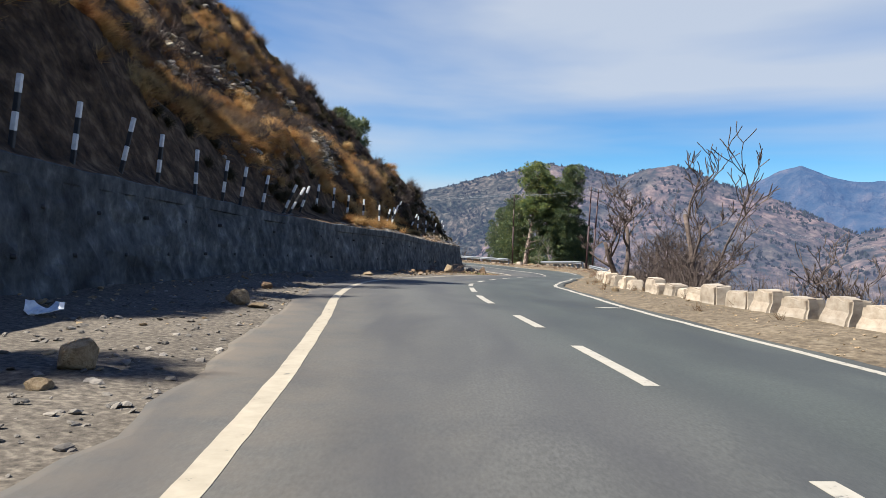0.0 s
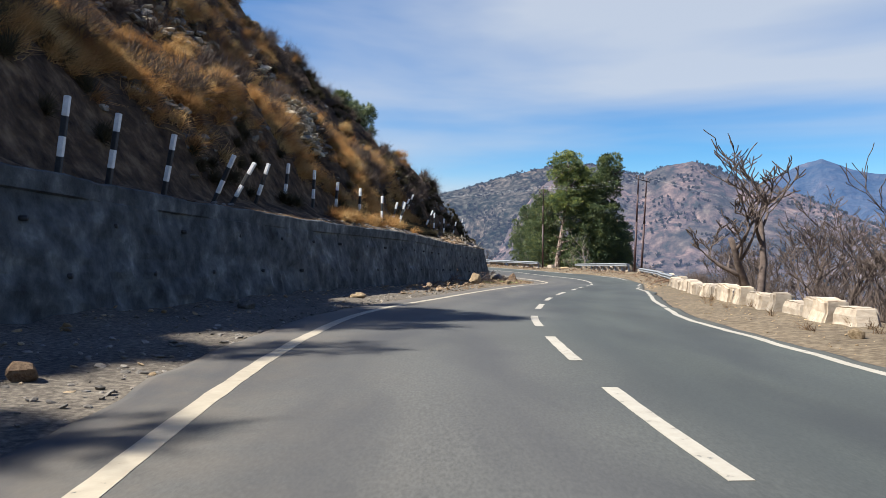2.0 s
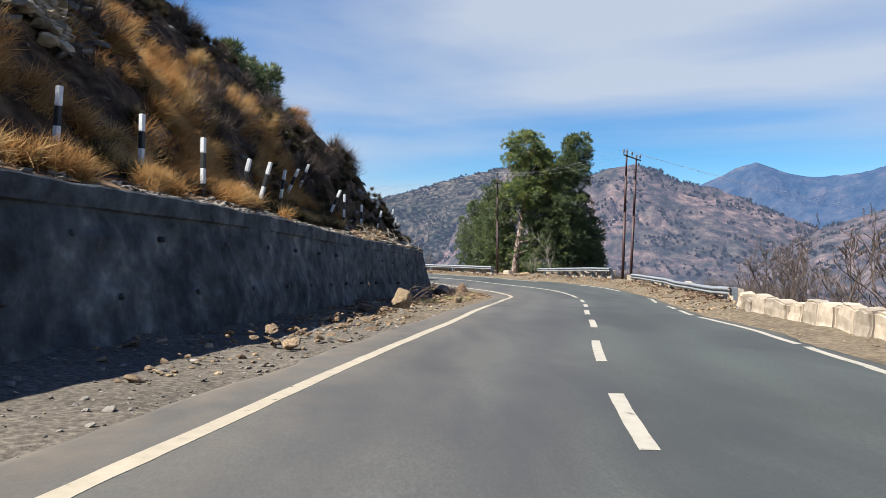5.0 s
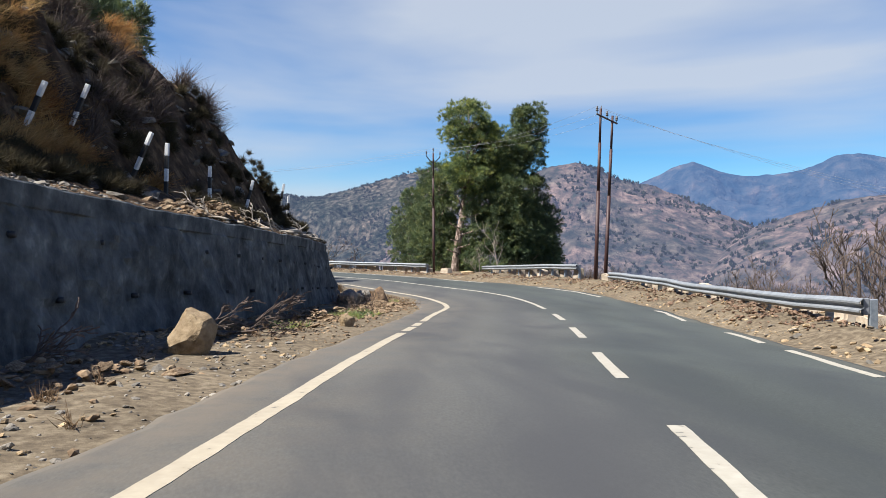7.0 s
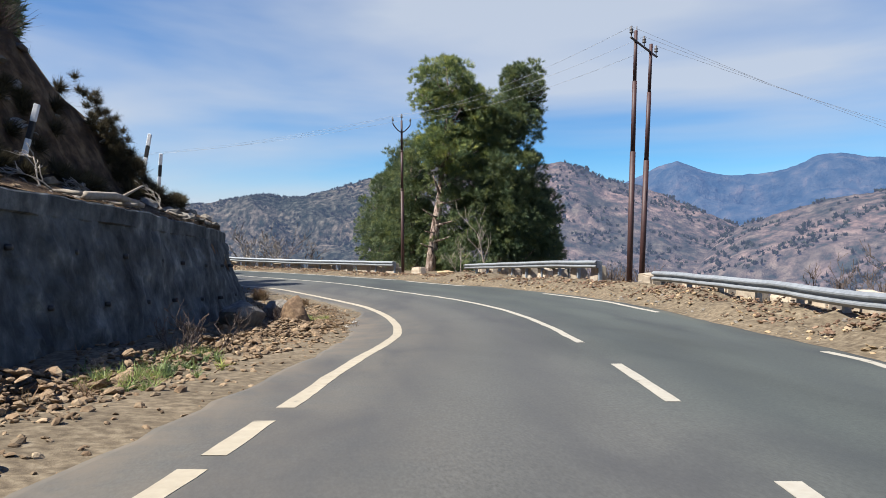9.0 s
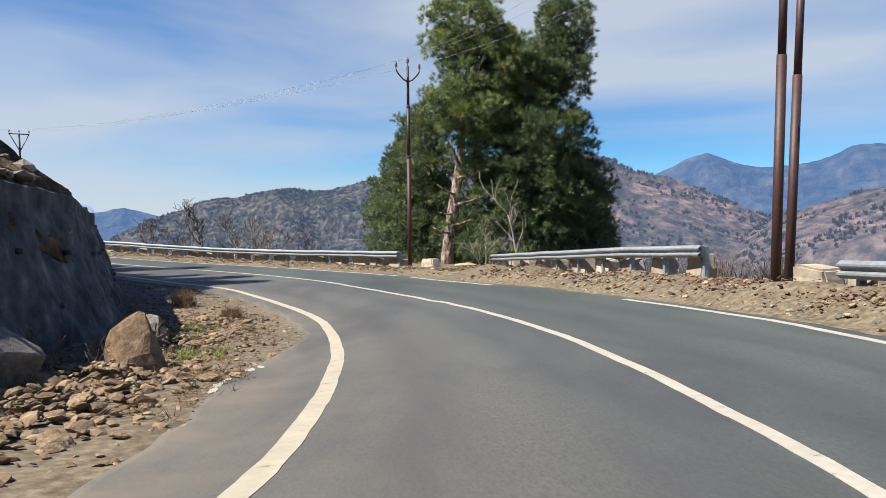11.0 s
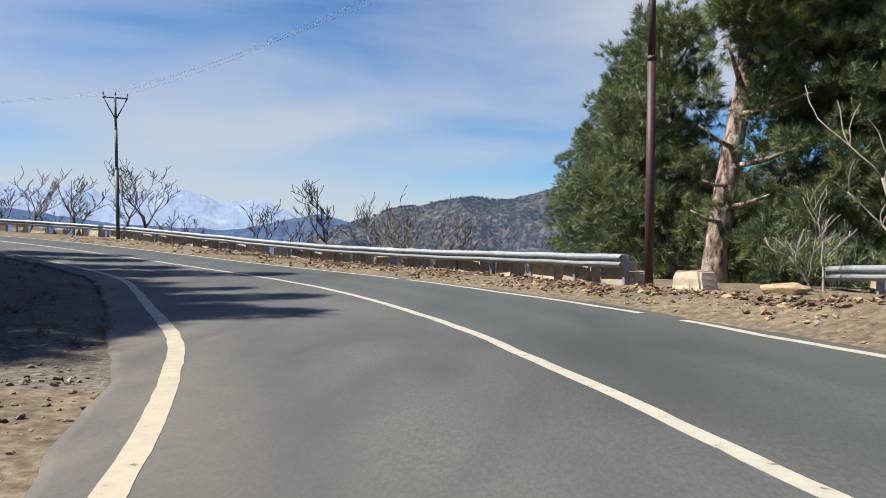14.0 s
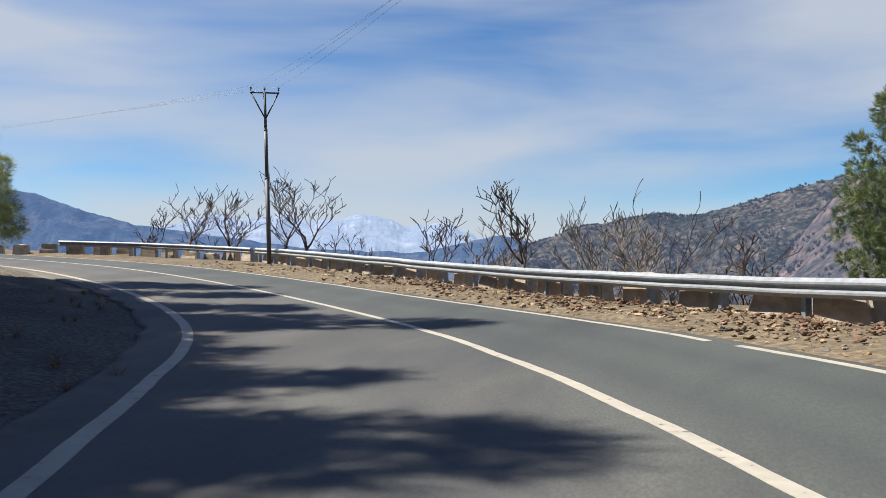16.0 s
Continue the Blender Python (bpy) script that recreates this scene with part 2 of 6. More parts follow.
STRAW = surface("dull_straw", [(0.3, (0.115, 0.0684, 0.0432)), (0.5, (0.216, 0.144, 0.0864)), (0.72, (0.331, 0.252, 0.151))], scale=1.5, rough=0.85, bump=0, vary=0.45, sheen=0.15, thin=0.4)
POST_STEEL = surface("rail_post_steel", [(0.3, (0.16, 0.19, 0.22)), (0.7, (0.30, 0.33, 0.36))], scale=8, rough=0.55, metallic=0.4, bump=0.1)
SHRUB = surface("shrub_leaves", [(0.3, (0.034, 0.030, 0.018)), (0.6, (0.092, 0.075, 0.042)), (0.8, (0.17, 0.128, 0.075))], scale=0.8, rough=0.75, bump=0, vary=0.4, sheen=0.15, thin=0.25)


# dust and grit lying over the asphalt's edges, and darker worn wheel tracks
nt = ASPHALT.node_tree
bsdf = nt.nodes["Principled BSDF"]
plain = bsdf.inputs["Base Color"].links[0].from_socket
dust = nt.nodes.new("ShaderNodeAttribute")
dust.attribute_name = "dust"
spread_co = nt.nodes.new("ShaderNodeTexCoord")
blotch = noise_node(nt, spread_co.outputs["Object"], 1.6, 6, 0.65)
amount = nt.nodes.new("ShaderNodeMath")
amount.operation = "MULTIPLY"
nt.links.new(dust.outputs["Fac"], amount.inputs[0])
blotch_stop = nt.nodes.new("ShaderNodeMapRange")
blotch_stop.inputs["From Min"].default_value, blotch_stop.inputs["From Max"].default_value = 0.22, 0.6
nt.links.new(blotch, blotch_stop.inputs["Value"])
nt.links.new(blotch_stop.outputs["Result"], amount.inputs[1])
dusty = mix_node(nt, amount.outputs[0], plain, (0.115, 0.094, 0.07))
track = nt.nodes.new("ShaderNodeAttribute")
track.attribute_name = "track"
streak_map = nt.nodes.new("ShaderNodeMapping")
streak_map.inputs["Scale"].default_value = (1.2, 0.07, 1)
nt.links.new(spread_co.outputs["Object"], streak_map.inputs["Vector"])
streak = noise_node(nt, streak_map.outputs["Vector"], 2.2, 5, 0.6)
worn = nt.nodes.new("ShaderNodeMath")
worn.operation = "MULTIPLY"
nt.links.new(track.outputs["Fac"], worn.inputs[0])
nt.links.new(streak, worn.inputs[1])
stain_map = nt.nodes.new("ShaderNodeMapping")
stain_map.inputs["Scale"].default_value = (0.55, 0.17, 1)
nt.links.new(spread_co.outputs["Object"], stain_map.inputs["Vector"])
stain = nt.nodes.new("ShaderNodeMapRange")
stain.inputs["From Min"].default_value, stain.inputs["From Max"].default_value, stain.inputs["To Max"].default_value = 0.47, 0.66, 0.7
nt.links.new(noise_node(nt, stain_map.outputs["Vector"], 1.0, 5, 0.55, 0.6), stain.inputs["Value"])
tracked = mix_node(nt, worn.outputs[0], dusty, (0.040, 0.040, 0.041))
stained = mix_node(nt, stain.outputs["Result"], tracked, (0.034, 0.034, 0.036))
lane = nt.nodes.new("ShaderNodeAttribute")
lane.attribute_name = "lane"                          # the valley lane's asphalt is toned darker and greener
nt.links.new(mix_node(nt, lane.outputs["Fac"], stained, (0.69, 0.79, 0.78), "MULTIPLY"), bsdf.inputs["Base Color"])


# ---- the road's line: x, y, z of the centre marking, start to end ----
CENTRE = [(4.0, -42, 0.0), (3.1, -20, 0.0), (2.55, -6, 0.0), (1.95, 7, -0.05), (1.4, 13.7, -0.12), (1.03, 18.5, -0.2), (0.94, 24, -0.3), (1.15, 29, -0.45),
          (1.7, 33, -0.57), (2.5, 38, -0.75), (3.6, 43.3, -0.93), (5.0, 49.2, -1.14), (6.2, 54.8, -1.37), (7.55, 60.6, -1.62), (8.8, 66.5, -1.87),
          (9.85, 73, -2.09), (10.2, 78, -2.18), (10.05, 83, -2.27), (9.2, 88.8, -2.37), (7.5, 94, -2.38), (5.4, 99.2, -2.31), (3.1, 104, -2.30),
          (-1.1, 110.4, -2.24), (-5.6, 115.1, -2.08), (-10.6, 119.1, -1.81), (-16, 122.5, -1.48), (-22, 125.4, -1.12), (-29, 127.4, -0.75), (-38, 128, -0.3), (-52, 126, 0.4)]
_c = np.array(CENTRE)
_u = np.r_[0, np.cumsum(np.linalg.norm(np.diff(_c[:, :2], axis=0), axis=1))]
_m = np.gradient(_c, _u, axis=0)
_q = np.arange(0, _u[-1], 0.25)
_i = np.clip(np.searchsorted(_u, _q, side="right") - 1, 0, len(_u) - 2)
_h = (_u[_i + 1] - _u[_i])[:, None]
_t = ((_q - _u[_i]) / _h[:, 0])[:, None]
LINE = ((2 * _t**3 - 3 * _t**2 + 1) * _c[_i] + (_t**3 - 2 * _t**2 + _t) * _h * _m[_i]
        + (-2 * _t**3 + 3 * _t**2) * _c[_i + 1] + (_t**3 - _t**2) * _h * _m[_i + 1])
LINE_S = np.r_[0, np.cumsum(np.linalg.norm(np.diff(LINE[:, :2], axis=0), axis=1))]
S0 = float(np.interp(0, LINE[:300, 1], LINE_S[:300]))
LINE_S = LINE_S - S0                                  # s = 0 beside the walk's start
_d = np.gradient(LINE[:, :2], axis=0)
_k = np.ones(17) / 17
_d = np.stack([np.convolve(np.pad(_d[:, j], 8, mode="edge"), _k, "valid") for j in (0, 1)], 1)
LINE_T = _d / np.linalg.norm(_d, axis=1)[:, None]
S_END = float(LINE_S[-1])


def table(s, *pairs):
    return np.interp(s, [p[0] for p in pairs], [p[1] for p in pairs])


def bank(s):
    """The road's cross fall: rise to the right, per metre."""
    return table(s, (60, 0.0), (73, 0.015), (81, 0.05), (91, 0.055), (99, 0.03), (120, 0.03))


def at(s, o):
    """x, y and the road plane's z, at s metres along and o metres to the right of the centre marking."""
    s, o = np.broadcast_arrays(np.asarray(s, float), np.asarray(o, float))
    x, y, z = (np.interp(s, LINE_S, LINE[:, j]) for j in range(3))
    tx, ty = (np.interp(s, LINE_S, LINE_T[:, j]) for j in (0, 1))
    return x + ty * o, y - tx * o, z + bank(s) * np.clip(o, -7, 7)


def road_coords(x, y):
    """s and o of a place on the plan."""
    d = (LINE[:, 0] - x) ** 2 + (LINE[:, 1] - y) ** 2
    j = int(np.argmin(d))
    tx, ty = LINE_T[j]
    dx, dy = x - LINE[j, 0], y - LINE[j, 1]
    return float(LINE_S[j] + dx * tx + dy * ty), float(dx * ty - dy * tx)


def heading(s):
    tx, ty = (np.interp(s, LINE_S, LINE_T[:, j]) for j in (0, 1))
    return math.degrees(math.atan2(-tx, ty))


def lines_left(s):
    return sum(table(s + d, (0, -3.36), (13, -3.38), (22, -3.62), (29, -3.75), (33, -3.55), (37, -3.33), (43, -3.3), (50, -3.4), (60, -3.65), (65, -3.75), (70, -3.8), (73.5, -3.4), (76, -3.36), (89, -3.37), (93, -3.36),
                     (96, -3.42), (98.6, -3.5), (101, -3.74), (103, -4.08), (106, -4.32), (110, -4.4), (113, -4.25), (116, -4.0), (120, -3.85), (130, -3.7)) for d in (-2, -1, 0, 1, 2)) / 5


def lines_right(s):
    return table(s, (8, 2.84), (14, 2.8), (20, 3.1), (30, 3.15), (35, 3.3), (42, 3.45), (48, 3.37), (54, 3.0), (60, 3.1), (65, 3.05), (69, 3.35), (80, 3.25), (99, 3.25), (105, 3.0), (112, 3.0), (122, 2.6))


def fbm(x, y, z=0.0, octaves=4):
    return noise.fractal((x, y, z), 1.0, 2.0, octaves)


# ---- mesh helpers ----
def mesh_object(name, verts, faces, material, parent=None, label="", smooth=False):
    me = bpy.data.meshes.new(name)
    me.from_pydata([tuple(map(float, v)) for v in verts], [], [tuple(map(int, f)) for f in faces])
    if smooth:
        me.polygons.foreach_set("use_smooth", [True] * len(me.polygons))
    for m in (material if isinstance(material, (list, tuple)) else [material]):
        me.materials.append(m)
    me.update()
    ob = new(name, me)
    if parent is not None:
        ob.parent = parent
    if label:
        ob["label"] = label
    return ob


def part(name, bm, material, parent, label="", smooth=False):
    me = bpy.data.meshes.new(name)
    bm.to_mesh(me)
    bm.free()
    if smooth:
        me.polygons.foreach_set("use_smooth", [True] * len(me.polygons))
    me.materials.append(material)
    ob = new(name, me)
    ob.parent = parent
    if label:
        ob["label"] = label
    return ob


def thing(name, place, turn=0.0, label="", category="", group="", tilt=(0, 0)):
    ob = new(name)
    ob.empty_display_size = 0.2
    ob.matrix_world = pose(*place, tilt[0], tilt[1], turn)
    return tagged(ob, label, category, group)


def grid_faces(n, m):
    i, j = np.meshgrid(np.arange(n - 1), np.arange(m - 1), indexing="ij")
    a = (i * m + j).ravel()
    return np.stack([a, a + m, a + m + 1, a + 1], 1)


def grid_object(name, pts, material, parent=None, smooth=True, flip=False):
    n, m, _ = pts.shape
    f = grid_faces(n, m)
    return mesh_object(name, pts.reshape(-1, 3), f[:, ::-1] if flip else f, material, parent, smooth=smooth)


def tube(verts, faces, pts, radii, sides=6):
    """Adds a closed tapered tube along pts to the lists."""
    pts = [Vector(p) for p in pts]
    base = len(verts)
    side = None
    for k, (p, r) in enumerate(zip(pts, radii)):
        d = (pts[min(k + 1, len(pts) - 1)] - pts[max(k - 1, 0)]).normalized()
        ref = side if side is not None else (Vector((1, 0, 0)) if abs(d.x) < 0.8 else Vector((0, 1, 0)))
        a = (ref - d * ref.dot(d)).normalized()
        side = a
        b = d.cross(a)
        for j in range(sides):
            w = 2 * math.pi * j / sides
            verts.append(p + (a * math.cos(w) + b * math.sin(w)) * r)
    for k in range(len(pts) - 1):
        for j in range(sides):
            p, q = base + k * sides + j, base + k * sides + (j + 1) % sides
            faces.append((p, q, q + sides, p + sides))
    faces.append(tuple(base + j for j in reversed(range(sides))))
    faces.append(tuple(base + (len(pts) - 1) * sides + j for j in range(sides)))


def rod(name, a, b, r, material, parent, r2=None, sides=10, label="", smooth=True):
    v, f = [], []
    tube(v, f, [a, b], [r, r if r2 is None else r2], sides)
    return mesh_object(name, v, f, material, parent, label, smooth)


def box_bm(sx, sy, sz, centre=(0, 0, 0), bevel=0.0):
    bm = bmesh.new()
    bmesh.ops.create_cube(bm, size=1, matrix=Matrix.Translation(centre) @ Matrix.Diagonal((sx, sy, sz, 1)))
    if bevel:
        bmesh.ops.bevel(bm, geom=bm.edges[:], offset=bevel, segments=1, affect="EDGES")
    return bm


# ---- levels of the ground beside the road ----
def foot(s):
    """Where the hill's foot (the retaining wall as far as it goes) stands, from the centre marking."""
    return table(s, (-45, -9.5), (0, -9.0), (15, -8.8), (22, -8.3), (26, -7.95), (31, -7.65), (34, -7.4), (40, -7.2), (45, -7.25), (52, -7.7), (58, -8.2), (64, -8.4), (71, -8.7), (77.5, -8.7),
                 (83, -8.0), (86.5, -7.65), (90, -7.85), (93, -7.8), (96, -7.6), (100, -7.3), (103, -7.2), (111, -7.4), (121, -7.6), (130, -7.2), (139, -5.9), (150, -5.6), (175, -6.5))


WALL_END = 108.0


def batter(s):
    """How far the wall's face leans back from foot to top."""
    return table(s, (76, 0.3), (86, 0.85), (WALL_END, 0.85))


def wall_height(s):
    return table(s, (-45, 2.7), (20, 2.6), (34, 2.42), (45, 2.5), (60, 2.5), (71, 2.65), (80, 2.85), (88, 2.85), (100, 2.7), (WALL_END, 2.4))


def rim(s):
    """Where the ground breaks off into the valley."""
    return table(s, (-45, 6.9), (40, 6.7), (58, 6.3), (64, 6.6), (85, 8.2), (95, 9.8), (103, 11.5), (107, 10.0), (112, 7.6), (120, 6.6), (140, 8.8), (150, 6.0), (175, 6.0))


def level(s, o):
    """The ground's height over the road plane."""
    x, y, _ = at(s, o)
    x, y = float(x), float(y)
    left, right = float(lines_left(s)), float(lines_right(s))
    f, e = float(foot(s)), float(rim(s))
    if left - 0.75 < o < right + 0.3:
        return -0.05
    if o <= left - 0.75:
        w = min(1.0, (left - 0.75 - o) / 0.8)
        near = max(0.0, 1 - (o - f) / 2.2)
        return -0.05 + w * (0.07 + 0.05 * fbm(x * 0.9, y * 0.9)) + near * (0.16 + 0.2 * fbm(x * 0.5, y * 0.5, 3))
    w = min(1.0, (o - right - 0.3) / 0.7)
    berm = float(table(s, (50, 0.03), (60, 0.3), (84, 0.36), (97, 0.36), (101, 0.12), (106, 0.08), (112, 0.1), (150, 0.14))) * math.exp(-((o - right - 1.9) / 1.1) ** 2)
    h = -0.05 + w * (0.06 + 0.04 * fbm(x * 1.1, y * 1.1) + berm * (0.8 + 0.9 * fbm(x * 0.6, y * 0.6, 7)))
    if o > e:
        d = o - e
        h -= 0.62 * d + 0.25 * min(d, 2.0) + 0.35 * fbm(x * 0.12, y * 0.12, 5) * min(d, 8) * 0.5
    return h


def ground_at(x, y):
    s, o = road_coords(x, y)
    return float(at(s, o)[2]) + level(s, o)


def hill(s, u):
    """The hillside's height over the road plane, u metres up from the foot."""
    x, y, _ = at(s, foot(s) - u)
    x, y = float(x), float(y)
    w = float(wall_height(s)) * float(table(s, (106, 1.0), (110, 0.0)))
    cap = float(table(s, (0, 13), (30, 14), (40, 17), (48, 20), (60, 20), (66, 15.5), (72, 9.8), (78, 6.9), (81, 5.7), (84, 4.6), (87, 3.6), (93, 2.75), (99, 3.0), (103, 6), (107, 11), (125, 12), (150, 9)))
    shelf = float(table(s, (18, 0.4), (24, 0.0), (28, -0.8), (34, -0.7), (36, 0.3), (39, 1.7), (62, 1.9), (76, 1.2), (90, 0.8), (102, 0.4), (110, 0.0)))
    low = float(table(s, (0, 1.3), (14, 1.3), (20, 1.5), (24, 1.2), (28, 0.85), (35, 0.85), (38, 1.25), (40, 1.32), (62, 1.32), (70, 1.5), (77, 1.75), (84, 1.8), (90, 1.3), (100, 1.1)))
    mid = float(table(s, (14, 1.1), (20, 0.75), (37, 0.75), (42, 0.92), (50, 0.86), (62, 0.88), (72, 1.25)))
    # a gently rising ledge behind the wall's top carries the marker posts; the steep face starts behind it
    ledge = float(table(s, (16, 1.0), (30, 1.0), (34, 1.75), (36, 2.2), (41, 2.5), (46, 2.5), (50, 2.2), (55, 2.6), (60, 3.9), (64, 4.0), (66, 3.4), (70, 2.6), (75, 2.3), (79, 2.0), (84, 2.5), (95, 1.4), (102, 0.5), (110, 0.0)))
    fall = float(table(s, (20, 0.26), (46, 0.27), (52, 0.32), (62, 0.34), (75, 0.38), (84, 0.42), (110, 0.3)))
    brow = max(shelf + 3.2, ledge + 1.3)
    brow_height = 0.22 * shelf + low * 3.2
    if u < ledge:
        h = fall * u
    elif u < brow:
        h = fall * ledge + (brow_height - fall * ledge) * (u - ledge) / (brow - ledge)
    else:
        v = u - shelf
        h = brow_height + mid * min(max(0.0, v - 3.2), 4.0) + 1.3 * max(0.0, v - 7.2)
    h += w - 0.04
    rough = min(1.0, max(0.0, (u - 0.5 * ledge) / (0.6 * ledge + 1.2)))
    h += rough * (1.1 * fbm(x * 0.15, y * 0.15, 0.5) + 0.5 * fbm(x * 0.42, y * 0.42, 2.0) + 0.2 * fbm(x * 1.7, y * 1.7, 4.0))
    h += min(1.0, u) * (1 - rough) * 0.12 * fbm(x * 0.9, y * 0.9, 6.0)
    spine = float(table(s, (20, 3.5), (33, 3.0), (40, 4.5), (47, 5.8), (55, 4.8), (62, 3.8)))
    h += 0.4 * math.exp(-((u - spine) / 1.1) ** 2) * float(table(s, (14, 0), (22, 1), (62, 1), (70, 0)))
    if h > cap:
        h = cap + (h - cap) * float(table(s, (58, 0.3), (68, 0.12), (78, 0.02), (97, 0.02), (102, 0.1)))
    if u > 34:
        h -= (u - 34) * 5.5
    lean = float(batter(s)) - 0.3
    if u < lean + 0.1 and s < WALL_END + 1:
        h = min(h, w - (lean + 0.1 - u) * 3.6)
    return h


def hill_point(s, u):
    x, y, z = at(s, foot(s) - u)
    return Vector((float(x), float(y), float(z) + hill(s, u)))


# ---- ground, road, markings ----
rows = np.arange(-40, S_END - 0.5, 0.6)
pts = []
for s in rows:
    f, e = float(foot(s)), float(rim(s))
    cols = np.r_[np.linspace(f - 0.9, -3.6, 16), -1.5, 0, 1.5, np.linspace(3.0, e, 22), e + np.geomspace(0.4, 80, 22)]
    x, y, z = at(np.full(len(cols), s), cols)
    pts.append(np.stack([x, y, z + np.array([level(s, o) for o in cols])], 1))
ground = grid_object("ground", np.array(pts), [DIRT, GRAVEL], flip=True)
# past s = 97 the verge takes the darker gravel to deepen its shade
ground.data.polygons.foreach_set("material_index", [1 if k % 62 < 17 and not 149 <= k // 62 < 228 else 0 for k in range(len(ground.data.polygons))])
assert (np.array(pts).shape[1] - 1) * (len(pts) - 1) == len(ground.data.polygons)
ground = tagged(ground, "dry brown earth verges and valley slope beside the road", "ground", kind="structure")

pts, dusts, tracks, lanes = [], [], [], []
for s in np.arange(-40, S_END - 0.5, 0.5):
    a = float(lines_left(s)) - float(table(s, (70, 0.85), (76, 1.1), (78, 1.3), (80, 1.2), (84, 0.55), (95, 0.5), (100, 0.8))) - 0.16 * fbm(s * 0.23, 1.0) - 0.12 * fbm(s * 0.9, 4.0)
    b = float(lines_right(s)) + 0.32 + 0.12 * fbm(s * 0.3, 8.0) + 0.06 * fbm(s * 1.3, 9.0)
    o = np.r_[a, a, np.linspace(a + 0.1, b - 0.1, 29), b, b]
    x, y, z = at(np.full(len(o), s), o)
    z = z + np.r_[-0.15, -0.012, np.zeros(29), -0.012, -0.15]
    pts.append(np.stack([x, y, z], 1))
    l, r = float(lines_left(s)), float(lines_right(s))
    dusts.append(np.clip(np.maximum.reduce([(l + 0.1 - o) / 0.75, 0.55 * np.clip((l + 2.0 - o) / 2.2, 0, 1), (o - r + 0.05) / 0.4]), 0, 1))
    lanes.append(np.clip((o + 0.9 + 0.5 * fbm(s * 0.15, 31.0)) / 1.6, 0, 1))
    tracks.append(0.9 * np.maximum.reduce([np.exp(-((o - c) / 0.38) ** 2) for c in (l + 1.0, l + 2.5, r - 1.0, r - 2.4)]))
road = tagged(grid_object("road", np.array(pts), ASPHALT, flip=True), "grey asphalt two-lane mountain road with worn patches", "road", kind="structure")

for key, values in (("dust", dusts), ("track", tracks), ("lane", lanes)):
    road.data.attributes.new(key, "FLOAT", "POINT").data.foreach_set("value", np.concatenate(values).astype(np.float32))


def stripe(name, s0, s1, off, width, wobble=0.02, paint=PAINT):
    n = max(2, int((s1 - s0) / 0.2) + 1)
    out = []
    for s in np.linspace(s0, s1, n):
        o = float(off(s)) + wobble * fbm(s * 0.5, 12.0)
        o2 = np.array([-0.5, -0.5, 0.5, 0.5]) * width * (1 + 0.12 * fbm(s * 1.9, 3.0) + 0.06 * fbm(s * 7.0, 5.0)) + o
        x, y, z = at(np.full(4, s), o2)
        out.append(np.stack([x, y, z + np.array([-0.002, 0.004, 0.004, -0.002])], 1))
    return grid_object(name, np.array(out), paint, smooth=False, flip=True)


def centre_off(s):
    return table(s, (91, 0.0), (95, 0.07), (98, 0.08), (103, -0.06), (110, -0.12), (119, -0.25), (127, -0.3)) + table(s, (88.6, 0.0), (89.3, 0.05), (90.1, -0.05), (91.5, 0.0))


for s0, s1 in ((-40, 61.0), (61.6, 63.05), (63.45, 64.8), (65.5, S_END - 1)):
    tagged(stripe("edge_line", s0, s1, lines_left, 0.19, paint=CREAM_PAINT), "solid cream-white painted line along the asphalt's hill side", "road marking", "road markings", "structure")
for s0, s1 in ((-40, 33.5), (34, 44.8), (45.3, 53.5), (54.5, 57.8), (59.1, 61.5), (65.2, 70), (77.5, 86.2), (93, 99), (100, 110.6), (111.2, S_END - 1)):
    tagged(stripe("edge_line", s0, s1, lines_right, 0.13, 0.05), "worn white painted line along the valley side", "road marking", "road markings", "structure")
tagged(stripe("centre_line", 72.0, S_END - 1, centre_off, 0.14, 0.03), "solid white painted centre line round the bend", "road marking", "road markings", "structure")
DASHES = [(-3.2, -0.4), (1.6, 4.2), (7.0, 9.75), (11.9, 14.0), (17.05, 20.0), (21.8, 24.5), (26.4, 29.2), (31.8, 34.2), (36.7, 39.2), (42.0, 45.2), (48.5, 51.4), (54.2, 57.2), (60.0, 62.9), (65.8, 68.9)]
for s0, s1 in DASHES:
    tagged(stripe("centre_dash", s0, s1, centre_off, 0.15, 0.0), "white painted dash of the centre line", "road marking", "road markings", "structure")

# ---- retaining wall and hillside ----
def stone_relief(s, h):
    """How far the wall's rough stones stand out, in metres."""
    d, p = noise.voronoi((s * 1.9, h * 2.5, 0.0))
    edge = min(1.0, (d[1] - d[0]) * 2.6)
    return 0.03 * edge + 0.05 * (noise.cell((p[0][0] * 7.1, p[0][1] * 7.3, 0)) - 0.5) * edge + 0.10 * fbm(s * 0.5, h * 0.8, 1.0) + 0.035 * fbm(s * 3, h * 1.6, 5.0, 3) - 0.03


